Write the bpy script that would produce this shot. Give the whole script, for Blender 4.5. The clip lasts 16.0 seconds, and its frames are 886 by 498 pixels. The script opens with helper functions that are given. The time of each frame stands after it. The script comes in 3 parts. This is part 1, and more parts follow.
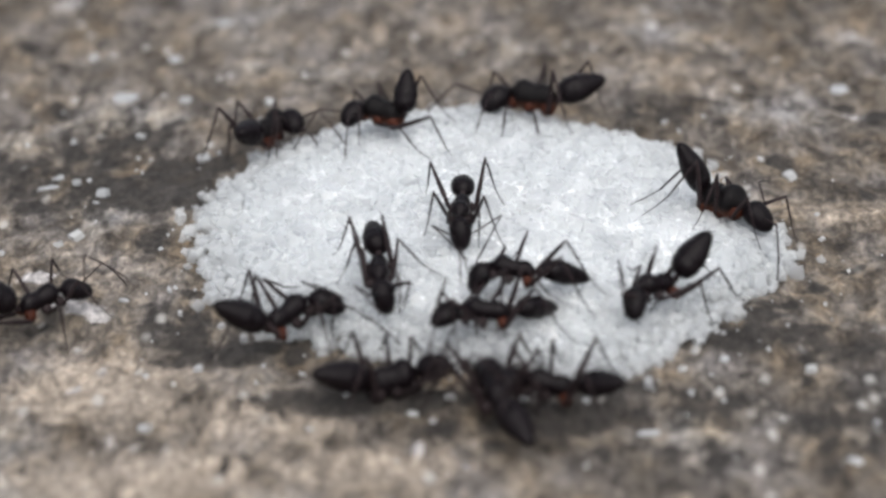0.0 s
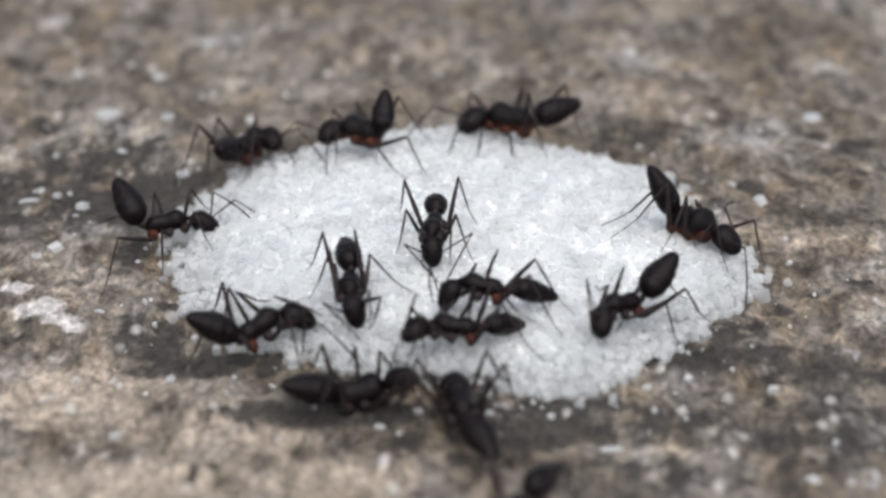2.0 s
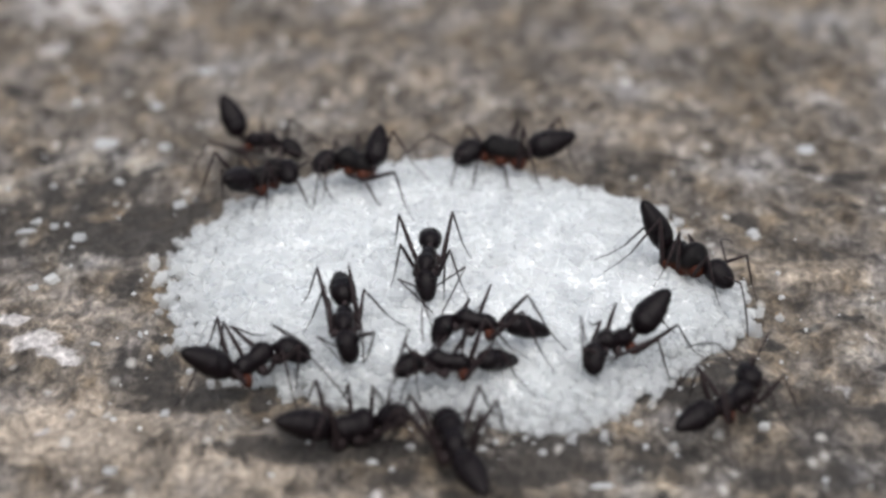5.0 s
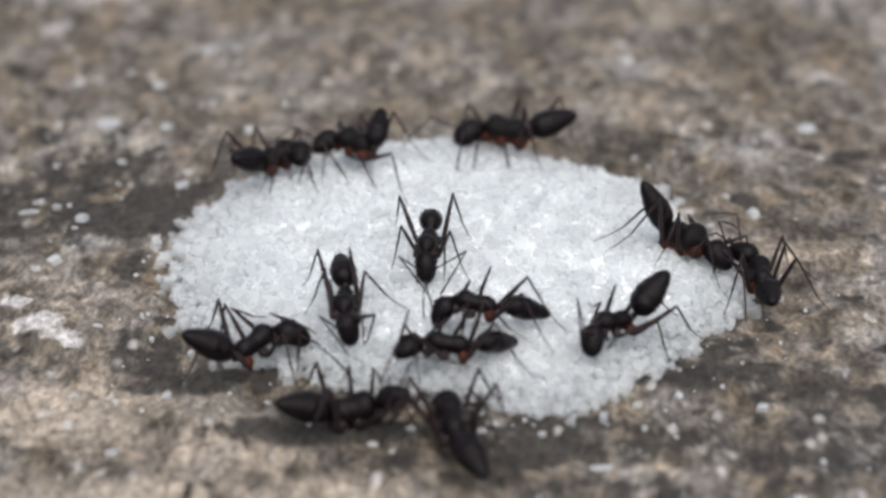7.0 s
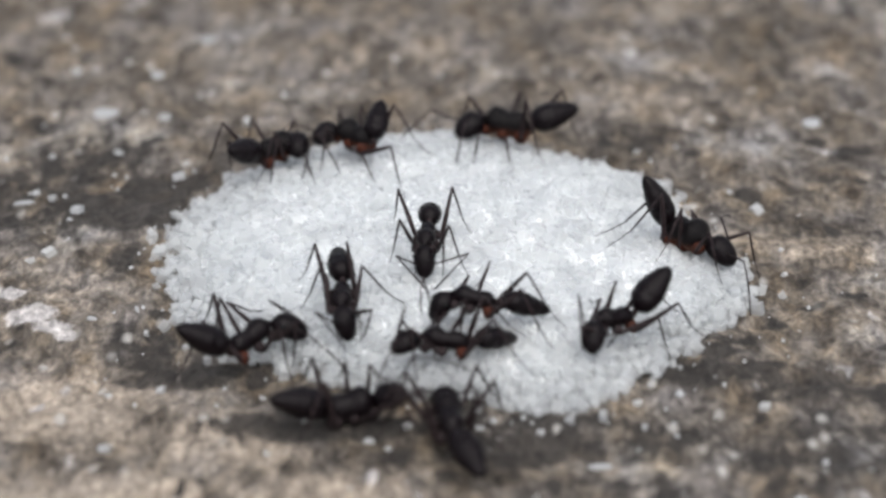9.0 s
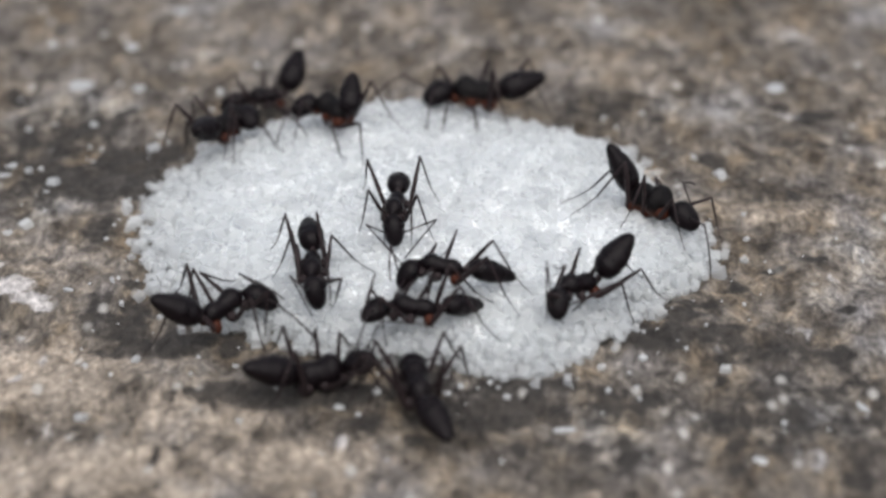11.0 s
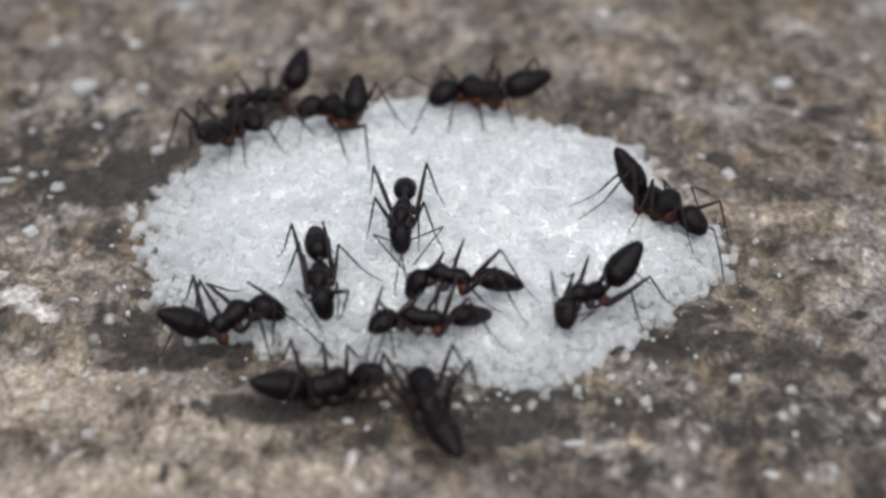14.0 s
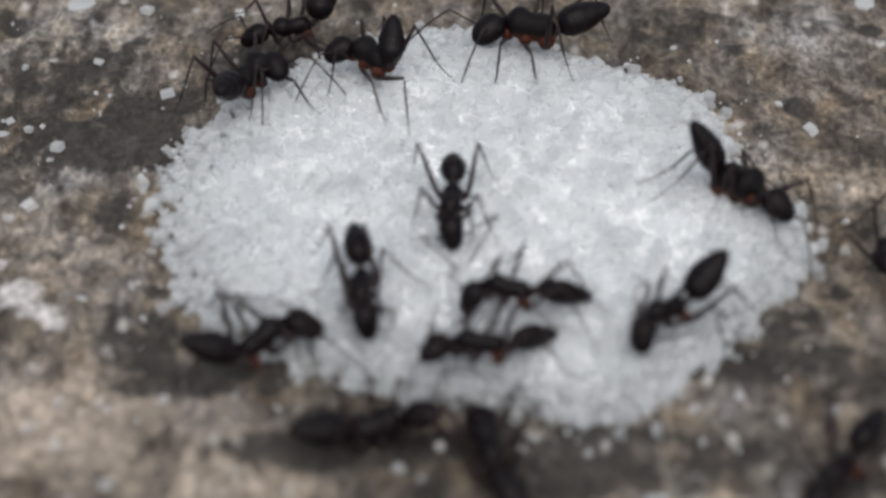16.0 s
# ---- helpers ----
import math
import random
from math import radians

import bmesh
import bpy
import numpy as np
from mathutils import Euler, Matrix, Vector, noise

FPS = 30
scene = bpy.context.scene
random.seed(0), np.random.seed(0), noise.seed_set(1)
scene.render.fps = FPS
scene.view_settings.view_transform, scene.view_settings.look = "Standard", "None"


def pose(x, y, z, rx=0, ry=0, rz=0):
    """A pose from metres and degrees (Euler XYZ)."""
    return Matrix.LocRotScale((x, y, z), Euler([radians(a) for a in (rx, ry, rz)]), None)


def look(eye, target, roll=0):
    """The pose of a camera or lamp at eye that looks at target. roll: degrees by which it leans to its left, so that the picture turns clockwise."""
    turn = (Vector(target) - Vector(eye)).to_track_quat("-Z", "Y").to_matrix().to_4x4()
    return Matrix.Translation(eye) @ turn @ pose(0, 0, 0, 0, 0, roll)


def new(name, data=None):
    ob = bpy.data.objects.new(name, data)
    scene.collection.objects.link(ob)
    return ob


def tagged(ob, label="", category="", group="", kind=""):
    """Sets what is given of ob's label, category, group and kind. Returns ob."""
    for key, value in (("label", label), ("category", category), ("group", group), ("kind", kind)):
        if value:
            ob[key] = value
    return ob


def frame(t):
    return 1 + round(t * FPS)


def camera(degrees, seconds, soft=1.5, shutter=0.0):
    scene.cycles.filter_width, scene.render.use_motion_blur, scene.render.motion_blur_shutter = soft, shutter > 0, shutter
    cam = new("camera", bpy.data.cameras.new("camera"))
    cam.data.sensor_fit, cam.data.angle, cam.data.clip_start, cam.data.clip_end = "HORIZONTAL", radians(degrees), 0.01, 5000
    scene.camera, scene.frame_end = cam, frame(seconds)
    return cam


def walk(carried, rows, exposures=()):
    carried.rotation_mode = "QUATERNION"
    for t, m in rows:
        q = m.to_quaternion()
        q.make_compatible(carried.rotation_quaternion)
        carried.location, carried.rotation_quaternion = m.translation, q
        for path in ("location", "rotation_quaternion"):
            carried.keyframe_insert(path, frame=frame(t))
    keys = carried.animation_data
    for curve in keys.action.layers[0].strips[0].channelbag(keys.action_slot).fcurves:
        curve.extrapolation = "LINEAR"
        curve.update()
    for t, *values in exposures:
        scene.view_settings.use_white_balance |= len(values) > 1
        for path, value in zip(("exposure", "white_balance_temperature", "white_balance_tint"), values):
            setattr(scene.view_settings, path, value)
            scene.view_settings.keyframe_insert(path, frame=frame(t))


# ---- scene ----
# ---- camera ----
LENS = 22.0
cam = camera(LENS, 16.0, soft=3.0)
PATH = [
    (0, look((-0.00232, -0.11701, 0.05667), (-0.00191, -0.00973, 0.00289), -1.74)),
    (0.5, look((-0.00179, -0.11828, 0.05673), (-0.00154, -0.01101, 0.00295), -1.36)),
    (1, look((-0.00109, -0.11950, 0.05688), (-0.00066, -0.01194, 0.00366), -1.15)),
    (1.5, look((-0.00106, -0.11985, 0.05695), (-0.00109, -0.01185, 0.00464), -1.05)),
    (2, look((-0.00094, -0.11899, 0.05687), (-0.00038, -0.01102, 0.00449), -0.73)),
    (2.5, look((-0.00151, -0.11748, 0.05736), (-0.00107, -0.00934, 0.00533), -0.58)),
    (3, look((-0.00130, -0.11713, 0.05810), (-0.00056, -0.00898, 0.00612), -0.50)),
    (3.5, look((-0.00147, -0.11815, 0.05827), (-0.00122, -0.01020, 0.00586), -0.59)),
    (6, look((0.00011, -0.11910, 0.05892), (0.00063, -0.01080, 0.00724), -0.55)),
    (6.5, look((-0.00036, -0.11841, 0.05939), (-0.00066, -0.01042, 0.00706), -0.76)),
    (7, look((0.00000, -0.11910, 0.05941), (-0.00004, -0.01172, 0.00585), -0.76)),
    (7.5, look((0.00014, -0.11891, 0.05881), (0.00001, -0.01179, 0.00472), -0.58)),
    (8, look((0.00042, -0.11817, 0.05885), (0.00081, -0.01124, 0.00438), -0.30)),
    (8.5, look((0.00019, -0.11733, 0.05868), (-0.00007, -0.01017, 0.00469), -0.35)),
    (11, look((0.00142, -0.11960, 0.06065), (0.00172, -0.01350, 0.00459), -0.92)),
    (11.5, look((0.00128, -0.11800, 0.06030), (0.00172, -0.01258, 0.00296), -0.77)),
    (12, look((0.00095, -0.11760, 0.06052), (0.00129, -0.01268, 0.00227), -0.91)),
    (12.5, look((0.00077, -0.11628, 0.06124), (0.00194, -0.01153, 0.00271), -0.86)),
    (13, look((0.00091, -0.11582, 0.06245), (0.00212, -0.01079, 0.00442), -1.15)),
    (13.5, look((0.00092, -0.11683, 0.06285), (0.00174, -0.01191, 0.00461), -1.35)),
    (14, look((0.00119, -0.11751, 0.06306), (0.00133, -0.01265, 0.00471), -1.41)),
    (14.5, look((0.00034, -0.11644, 0.06283), (0.00008, -0.01269, 0.00253), -1.28)),
    (15, look((-0.00088, -0.11140, 0.06262), (-0.00100, -0.00875, 0.00047), -0.98)),
    (15.5, look((-0.00125, -0.10278, 0.06553), (0.00051, -0.00280, -0.00080), -1.04)),
    (16, look((-0.00226, -0.09681, 0.06867), (-0.00127, -0.00093, -0.00349), -1.25)),
]
walk(cam, PATH, [(0, 0.33), (1.2, 0.33), (2.1, 0.39), (2.8, 0.38), (3.7, 0.35), (6.5, 0.34), (8.5, 0.33), (11.0, 0.23), (11.5, 0.23), (12.1, 0.37), (12.6, 0.36), (13.0, 0.24), (13.6, 0.22), (14.5, 0.24), (15.0, 0.28), (15.2, 0.22), (15.6, 0.08), (16.0, 0.01)])
cam.data.dof.use_dof = True
cam.data.dof.focus_distance = 0.1258
cam.data.dof.aperture_fstop = 32.0
MM = 0.001

# ---- light ----
world = bpy.data.worlds.new("overcast_sky")
scene.world = world
world.use_nodes = True
wn = world.node_tree
sky = wn.nodes.new("ShaderNodeTexSky")
sky.sky_type = "NISHITA"
sky.sun_disc = False
sky.sun_elevation = radians(62)
sky.sun_rotation = radians(167)
sky.air_density, sky.dust_density = 1.0, 4.0
cloud = wn.nodes.new("ShaderNodeHueSaturation")
cloud.inputs["Saturation"].default_value = 0.4
wn.links.new(sky.outputs[0], cloud.inputs["Color"])
wn.links.new(cloud.outputs[0], wn.nodes["Background"].inputs[0])
wn.nodes["Background"].inputs[1].default_value = 0.14
sun = new("sun", bpy.data.lights.new("sun", "SUN"))
sun.data.energy, sun.data.angle, sun.data.color = 1.3, radians(100), (1.0, 0.97, 0.93)
sun.matrix_world = look((0.12, -0.52, 1.0), (0, 0, 0))


# ---- materials ----
def material(name, colour=(0.5, 0.5, 0.5), rough=0.5):
    m = bpy.data.materials.new(name)
    m.use_nodes = True
    b = m.node_tree.nodes["Principled BSDF"]
    b.inputs["Base Color"].default_value = (*colour, 1)
    b.inputs["Roughness"].default_value = rough
    return m, m.node_tree, b


def node(nt, kind, **values):
    n = nt.nodes.new(kind)
    for key, value in values.items():
        n.inputs[key].default_value = value
    return n


def ramp(nt, source, stops):
    n = nt.nodes.new("ShaderNodeValToRGB")
    while len(n.color_ramp.elements) < len(stops):
        n.color_ramp.elements.new(0.5)
    for e, (place, colour) in zip(n.color_ramp.elements, stops):
        e.position, e.color = place, (*colour, 1)
    nt.links.new(source, n.inputs[0])
    return n.outputs[0]


def mix(nt, factor, a, b, how="MIX"):
    n = nt.nodes.new("ShaderNodeMix")
    n.data_type, n.blend_type = "RGBA", how
    for socket, value in ((n.inputs["Factor"], factor), (n.inputs["A"], a), (n.inputs["B"], b)):
        if isinstance(value, (int, float)):
            socket.default_value = value
        elif isinstance(value, tuple):
            socket.default_value = (*value, 1)
        else:
            nt.links.new(value, socket)
    return n.outputs["Result"]


def noise_of(nt, co, scale, detail=4.0, rough=0.6, stretch=None, twist=0.0):
    if stretch:
        mp = nt.nodes.new("ShaderNodeMapping")
        mp.inputs["Scale"].default_value = stretch
        nt.links.new(co, mp.inputs["Vector"])
        co = mp.outputs[0]
    n = node(nt, "ShaderNodeTexNoise", Scale=scale, Detail=detail, Roughness=rough, Distortion=twist)
    nt.links.new(co, n.inputs["Vector"])
    return n.outputs["Fac"]


def bumped(nt, b, height, strength, distance):
    n = node(nt, "ShaderNodeBump", Strength=strength, Distance=distance)
    nt.links.new(height, n.inputs["Height"])
    nt.links.new(n.outputs[0], b.inputs["Normal"])


def stone_material():
    m, nt, b = material("weathered_stone", rough=0.9)
    flat = nt.nodes.new("ShaderNodeTexCoord").outputs["Object"]
    # the grain of the stone runs away from the sugar's long side
    run = nt.nodes.new("ShaderNodeMapping")
    run.inputs["Scale"].default_value = (1.0, 0.6, 1.0)
    run.inputs["Rotation"].default_value = (0, 0, radians(9))
    nt.links.new(flat, run.inputs["Vector"])
    co = run.outputs[0]
    fine = noise_of(nt, co, 2700, 3, 0.6)
    mid = noise_of(nt, co, 520, 6, 0.66, twist=0.5)
    wide = noise_of(nt, flat, 110, 4, 0.55)
    base = ramp(nt, wide, [(0.34, (0.099, 0.084, 0.068)), (0.45, (0.147, 0.126, 0.105)), (0.55, (0.186, 0.165, 0.146)), (0.66, (0.262, 0.247, 0.233))])
    hue = ramp(nt, noise_of(nt, co, 300, 5, 0.65), [(0.36, (0.96, 0.98, 1.06)), (0.47, (1.0, 1.0, 1.0)), (0.56, (1.035, 0.985, 0.905)), (0.66, (1.09, 0.97, 0.80))])
    base = mix(nt, 1.0, base, hue, "MULTIPLY")
    # dark pits and blotches, pale worn grains
    blotch = ramp(nt, mid, [(0.34, (0.24, 0.225, 0.21)), (0.43, (0.60, 0.585, 0.57)), (0.51, (1.0, 1.0, 1.0)), (0.58, (1.26, 1.25, 1.22)), (0.68, (1.72, 1.70, 1.66))])
    base = mix(nt, 1.0, base, blotch, "MULTIPLY")
    speck = ramp(nt, noise_of(nt, co, 1250, 4, 0.65), [(0.34, (0.42, 0.41, 0.40)), (0.44, (0.86, 0.86, 0.86)), (0.56, (1.08, 1.08, 1.08)), (0.66, (1.55, 1.54, 1.52))])
    base = mix(nt, 0.9, base, speck, "MULTIPLY")
    grain = ramp(nt, fine, [(0.36, (0.50, 0.50, 0.50)), (0.5, (1.0, 1.0, 1.0)), (0.64, (1.45, 1.45, 1.45))])
    base = mix(nt, 0.85, base, grain, "MULTIPLY")
    grain = mix(nt, 1.0, grain, speck, "MULTIPLY")
    # dark crusts of lichen and painted shade, and chalky bloom, each with a ragged edge
    for name, colour, low, high, most in (("tan", (0.435, 0.366, 0.298), 0.30, 0.62, 0.74), ("crust_shade", (0.030, 0.026, 0.023), 0.30, 0.54, 0.92), ("bloom", (0.58, 0.555, 0.55), 0.40, 0.64, 0.8)):
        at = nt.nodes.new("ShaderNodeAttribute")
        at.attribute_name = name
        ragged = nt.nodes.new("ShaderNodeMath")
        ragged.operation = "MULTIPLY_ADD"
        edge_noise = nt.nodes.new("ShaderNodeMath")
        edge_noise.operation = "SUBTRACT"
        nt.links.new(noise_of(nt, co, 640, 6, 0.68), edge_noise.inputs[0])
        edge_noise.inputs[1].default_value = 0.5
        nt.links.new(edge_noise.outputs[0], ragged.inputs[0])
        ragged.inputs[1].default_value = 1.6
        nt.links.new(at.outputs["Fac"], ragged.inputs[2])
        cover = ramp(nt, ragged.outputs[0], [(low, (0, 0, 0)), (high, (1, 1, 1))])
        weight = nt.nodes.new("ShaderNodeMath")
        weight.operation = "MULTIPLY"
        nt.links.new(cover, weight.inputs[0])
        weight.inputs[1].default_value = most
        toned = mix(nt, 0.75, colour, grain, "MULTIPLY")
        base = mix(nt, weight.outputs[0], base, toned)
    # tiny pale mineral flecks
    cells = node(nt, "ShaderNodeTexVoronoi", Scale=900, Randomness=1.0)
    nt.links.new(co, cells.inputs["Vector"])
    fleck = ramp(nt, cells.outputs["Distance"], [(0.12, (1, 1, 1)), (0.34, (0, 0, 0))])
    few = ramp(nt, cells.outputs["Color"], [(0.70, (0, 0, 0)), (0.80, (0.8, 0.8, 0.8))])
    base = mix(nt, mix(nt, 1.0, fleck, few, "MULTIPLY"), base, (0.55, 0.53, 0.50))
    nt.links.new(base, b.inputs["Base Color"])
    lumps = nt.nodes.new("ShaderNodeMath")
    lumps.operation = "ADD"
    nt.links.new(mid, lumps.inputs[0])
    nt.links.new(fine, lumps.inputs[1])
    bumped(nt, b, lumps.outputs[0], 0.9, 0.0006)
    return m


def sugar_material(name, grey=0.87, clear=0.8, deep=0.0):
    m, nt, b = material(name, (grey, grey, grey), 0.22)
    info = nt.nodes.new("ShaderNodeObjectInfo").outputs["Random"]
    isle = nt.nodes.new("ShaderNodeNewGeometry").outputs["Random Per Island"]
    total = nt.nodes.new("ShaderNodeMath")
    total.operation = "ADD"
    nt.links.new(info, total.inputs[0])
    nt.links.new(isle, total.inputs[1])
    part_of = nt.nodes.new("ShaderNodeMath")
    part_of.operation = "FRACT"
    nt.links.new(total.outputs[0], part_of.inputs[0])
    tone = ramp(nt, part_of.outputs[0], [(0.0, (grey * 0.89, grey * 0.905, grey * 0.92)), (0.4, (grey * 0.955, grey * 0.968, grey * 0.985)), (0.84, (grey * 1.0, grey * 1.015, grey * 1.015)), (0.93, (grey * 1.06, grey * 1.07, grey * 1.07))])
    place = nt.nodes.new("ShaderNodeTexCoord").outputs["Object"]
    patch = ramp(nt, noise_of(nt, place, 260, 5, 0.7), [(0.34, (0.92, 0.93, 0.935)), (0.5, (0.985, 0.99, 0.99)), (0.62, (1.0, 1.0, 1.0))])
    # a few faces catch the light, the rest are dull
    nt.links.new(ramp(nt, part_of.outputs[0], [(0.0, (0.34, 0.34, 0.34)), (0.6, (0.26, 0.26, 0.26)), (0.9, (0.15, 0.15, 0.15))]), b.inputs["Roughness"])
    nt.links.new(mix(nt, 1.0, tone, patch, "MULTIPLY"), b.inputs["Base Color"])
    # light passes on through the clear crystals, scattered and straight
    if clear:
        scatter = node(nt, "ShaderNodeBsdfTranslucent", Color=(0.975, 0.985, 0.975, 1))
        straight = node(nt, "ShaderNodeBsdfTransparent", Color=(0.985, 0.99, 0.99, 1))
        inner = node(nt, "ShaderNodeMixShader", Fac=0.42)
        # some crystals are clear, some milky
        second = nt.nodes.new("ShaderNodeMath")
        second.operation = "PINGPONG"
        nt.links.new(part_of.outputs[0], second.inputs[0])
        second.inputs[1].default_value = 0.17
        nt.links.new(ramp(nt, second.outputs[0], [(0.0, (0.46, 0.46, 0.46)), (0.17, (0.82, 0.82, 0.82))]), inner.inputs["Fac"])
        both = node(nt, "ShaderNodeMixShader", Fac=clear)
        nt.links.new(mix(nt, 0.5, tone, (0.97, 0.98, 0.988)), scatter.inputs["Color"])
        nt.links.new(scatter.outputs[0], inner.inputs[1])
        nt.links.new(straight.outputs[0], inner.inputs[2])
        nt.links.new(b.outputs[0], both.inputs[1])
        nt.links.new(inner.outputs[0], both.inputs[2])
        nt.links.new(both.outputs[0], nt.nodes["Material Output"].inputs["Surface"])
    else:
        b.inputs["Subsurface Weight"].default_value = deep
        b.inputs["Subsurface Radius"].default_value = (1.0, 1.0, 1.0)
        b.inputs["Subsurface Scale"].default_value = 0.0016
    b.inputs["IOR"].default_value = 1.5
    b.inputs["Specular IOR Level"].default_value = 0.36
    co = nt.nodes.new("ShaderNodeTexCoord").outputs["Object"]
    bumped(nt, b, noise_of(nt, co, 5200, 3, 0.6), 0.14, 0.0001)
    return m


def chitin_material(name, dark, light, rough, scale=2600):
    m, nt, b = material(name, dark, rough)
    co = nt.nodes.new("ShaderNodeTexCoord").outputs["Object"]
    n1 = noise_of(nt, co, scale, 5, 0.6)
    nt.links.new(ramp(nt, n1, [(0.35, dark), (0.7, light)]), b.inputs["Base Color"])
    nt.links.new(ramp(nt, noise_of(nt, co, 900, 3, 0.5), [(0.3, (rough * 0.75,) * 3), (0.7, (min(1, rough * 1.3),) * 3)]), b.inputs["Roughness"])
    bumped(nt, b, noise_of(nt, co, 7000, 4, 0.7), 0.35, 0.00009)
    b.inputs["Specular IOR Level"].default_value = 0.13
    return m


def belly_material():
    """Black chitin that turns rust-red on the underside."""
    m, nt, b = material("rust_bellied_chitin", rough=0.4)
    co = nt.nodes.new("ShaderNodeTexCoord").outputs["Object"]
    axes = nt.nodes.new("ShaderNodeSeparateXYZ")
    nt.links.new(co, axes.inputs[0])
    height = nt.nodes.new("ShaderNodeMapRange")
    height.inputs["From Min"].default_value, height.inputs["From Max"].default_value = -0.0008, 0.00005
    nt.links.new(axes.outputs["Z"], height.inputs["Value"])
    ragged = mix(nt, 0.3, height.outputs[0], noise_of(nt, co, 1800, 4, 0.6))
    nt.links.new(ramp(nt, ragged, [(0.2, (0.085, 0.024, 0.011)), (0.5, (0.042, 0.015, 0.009)), (0.75, (0.004, 0.003, 0.0035))]), b.inputs["Base Color"])
    bumped(nt, b, noise_of(nt, co, 7000, 4, 0.7), 0.5, 0.00012)
    b.inputs["Specular IOR Level"].default_value = 0.12
    return m


STONE = stone_material()
SUGAR = sugar_material("sugar_crystals")
SUGAR_BED = sugar_material("packed_sugar", 0.9, 0.0, 1.0)
STRAY = sugar_material("stray_sugar", 0.8, 0.55)
CHALK = sugar_material("chalk_chips", 0.42, 0.0)
BLACK = chitin_material("black_chitin", (0.003, 0.0018, 0.0024), (0.0075, 0.0046, 0.0064), 0.31)
BROWN = chitin_material("brown_chitin", (0.015, 0.0108, 0.012), (0.036, 0.025, 0.026), 0.45)
RUST = chitin_material("rust_chitin", (0.03, 0.0085, 0.005), (0.075, 0.021, 0.0105), 0.45)
BELLY = belly_material()
EYE = chitin_material("eye_lens", (0.004, 0.004, 0.005), (0.01, 0.01, 0.011), 0.12)


# ---- mesh helpers ----
def part(name, mesh, mat, parent, label="", at=None):
    """Link a mesh as one object under a thing or part."""
    if isinstance(mesh, bmesh.types.BMesh):
        bm, mesh = mesh, bpy.data.meshes.new(name)
        bm.to_mesh(mesh)
        bm.free()
    if mat and not mesh.materials:
        mesh.materials.append(mat)
    ob = new(name, mesh)
    ob.parent = parent
    if at is not None:
        ob.matrix_basis = at
    return tagged(ob, label)


def mesh_of(name, verts, faces, smooth=False):
    me = bpy.data.meshes.new(name)
    me.from_pydata([tuple(v) for v in verts], [], faces)
    me.update()
    if smooth:
        me.shade_smooth()
    return me


def closed(me):
    """Turn the faces of a closed body outwards."""
    bm = bmesh.new()
    bm.from_mesh(me)
    bmesh.ops.recalc_face_normals(bm, faces=bm.faces)
    bm.to_mesh(me)
    bm.free()
    return me


def tube(name, spine, radii, sides=8, flat=1.0):
    """A closed limb along a spine of points with a radius at each; flat squeezes it sideways."""
    spine = [Vector(p) for p in spine]
    verts, faces, n = [], [], len(spine)
    for i, (p, r) in enumerate(zip(spine, radii)):
        ahead = (spine[min(i + 1, n - 1)] - spine[max(i - 1, 0)]).normalized()
        side = ahead.cross(Vector((0, 0, 1)))
        side = side.normalized() if side.length > 0.05 else Vector((0, 1, 0))
        up = side.cross(ahead)
        for k in range(sides):
            a = 2 * math.pi * k / sides
            verts.append(p + side * (r * flat * math.cos(a)) + up * (r * math.sin(a)))
    for i in range(n - 1):
        for k in range(sides):
            a, b = i * sides + k, i * sides + (k + 1) % sides
            faces.append((a, b, b + sides, a + sides))
    faces.append(tuple(reversed(range(sides))))
    faces.append(tuple(range((n - 1) * sides, n * sides)))
    return closed(mesh_of(name, verts, faces, True))


def lathe(name, rings, sides=18):
    """A body along x: rings of (x, half width, half height, lift of the middle)."""
    verts, faces = [], []
    for x, w, h, z in rings:
        for k in range(sides):
            a = 2 * math.pi * k / sides
            verts.append((x, w * math.cos(a), z + h * math.sin(a)))
    for i in range(len(rings) - 1):
        for k in range(sides):
            a, b = i * sides + k, i * sides + (k + 1) % sides
            faces.append((a, a + sides, b + sides, b))
    faces.append(tuple(range(sides)))
    faces.append(tuple(reversed(range((len(rings) - 1) * sides, len(rings) * sides))))
    return closed(mesh_of(name, verts, faces, True))


# ---- ground ----
CENTRE = (0.35, -4.2)
ROUND = [16.1, -0.18, 1.86, -0.04, -1.07, -0.05, -0.22, 0.06, 0.05, 0.29, -0.03, 0.13, -0.34, 0.1, -0.41, 0.2, -0.19]


def pile_edge(th):
    return ROUND[0] + sum(ROUND[2 * k - 1] * np.cos(k * th) + ROUND[2 * k] * np.sin(k * th) for k in range(1, 9)) - 0.8 * np.exp(-(((th - 2.45) / 0.3) ** 2))


def pile_share(x, y):
    """0 in the middle of the sugar, 1 at its edge, in millimetres."""
    return np.hypot(x - CENTRE[0], y - CENTRE[1]) / pile_edge(np.arctan2(y - CENTRE[1], x - CENTRE[0]))


def pile_height(x, y):
    return 1.9 * np.maximum(0, 1 - pile_share(x, y) ** 4) ** 0.7


def value_noise(x, y, seed):
    """Smooth noise from -1 to 1 on a unit lattice."""
    xi, yi = np.floor(x).astype(int), np.floor(y).astype(int)
    u, v = x - xi, y - yi
    u, v = u * u * (3 - 2 * u), v * v * (3 - 2 * v)

    def at(i, j):
        h = np.sin(i * 127.1 + j * 311.7 + seed * 74.7) * 43758.5453
        return 2 * (h - np.floor(h)) - 1

    return (at(xi, yi) * (1 - u) + at(xi + 1, yi) * u) * (1 - v) + (at(xi, yi + 1) * (1 - u) + at(xi + 1, yi + 1) * u) * v


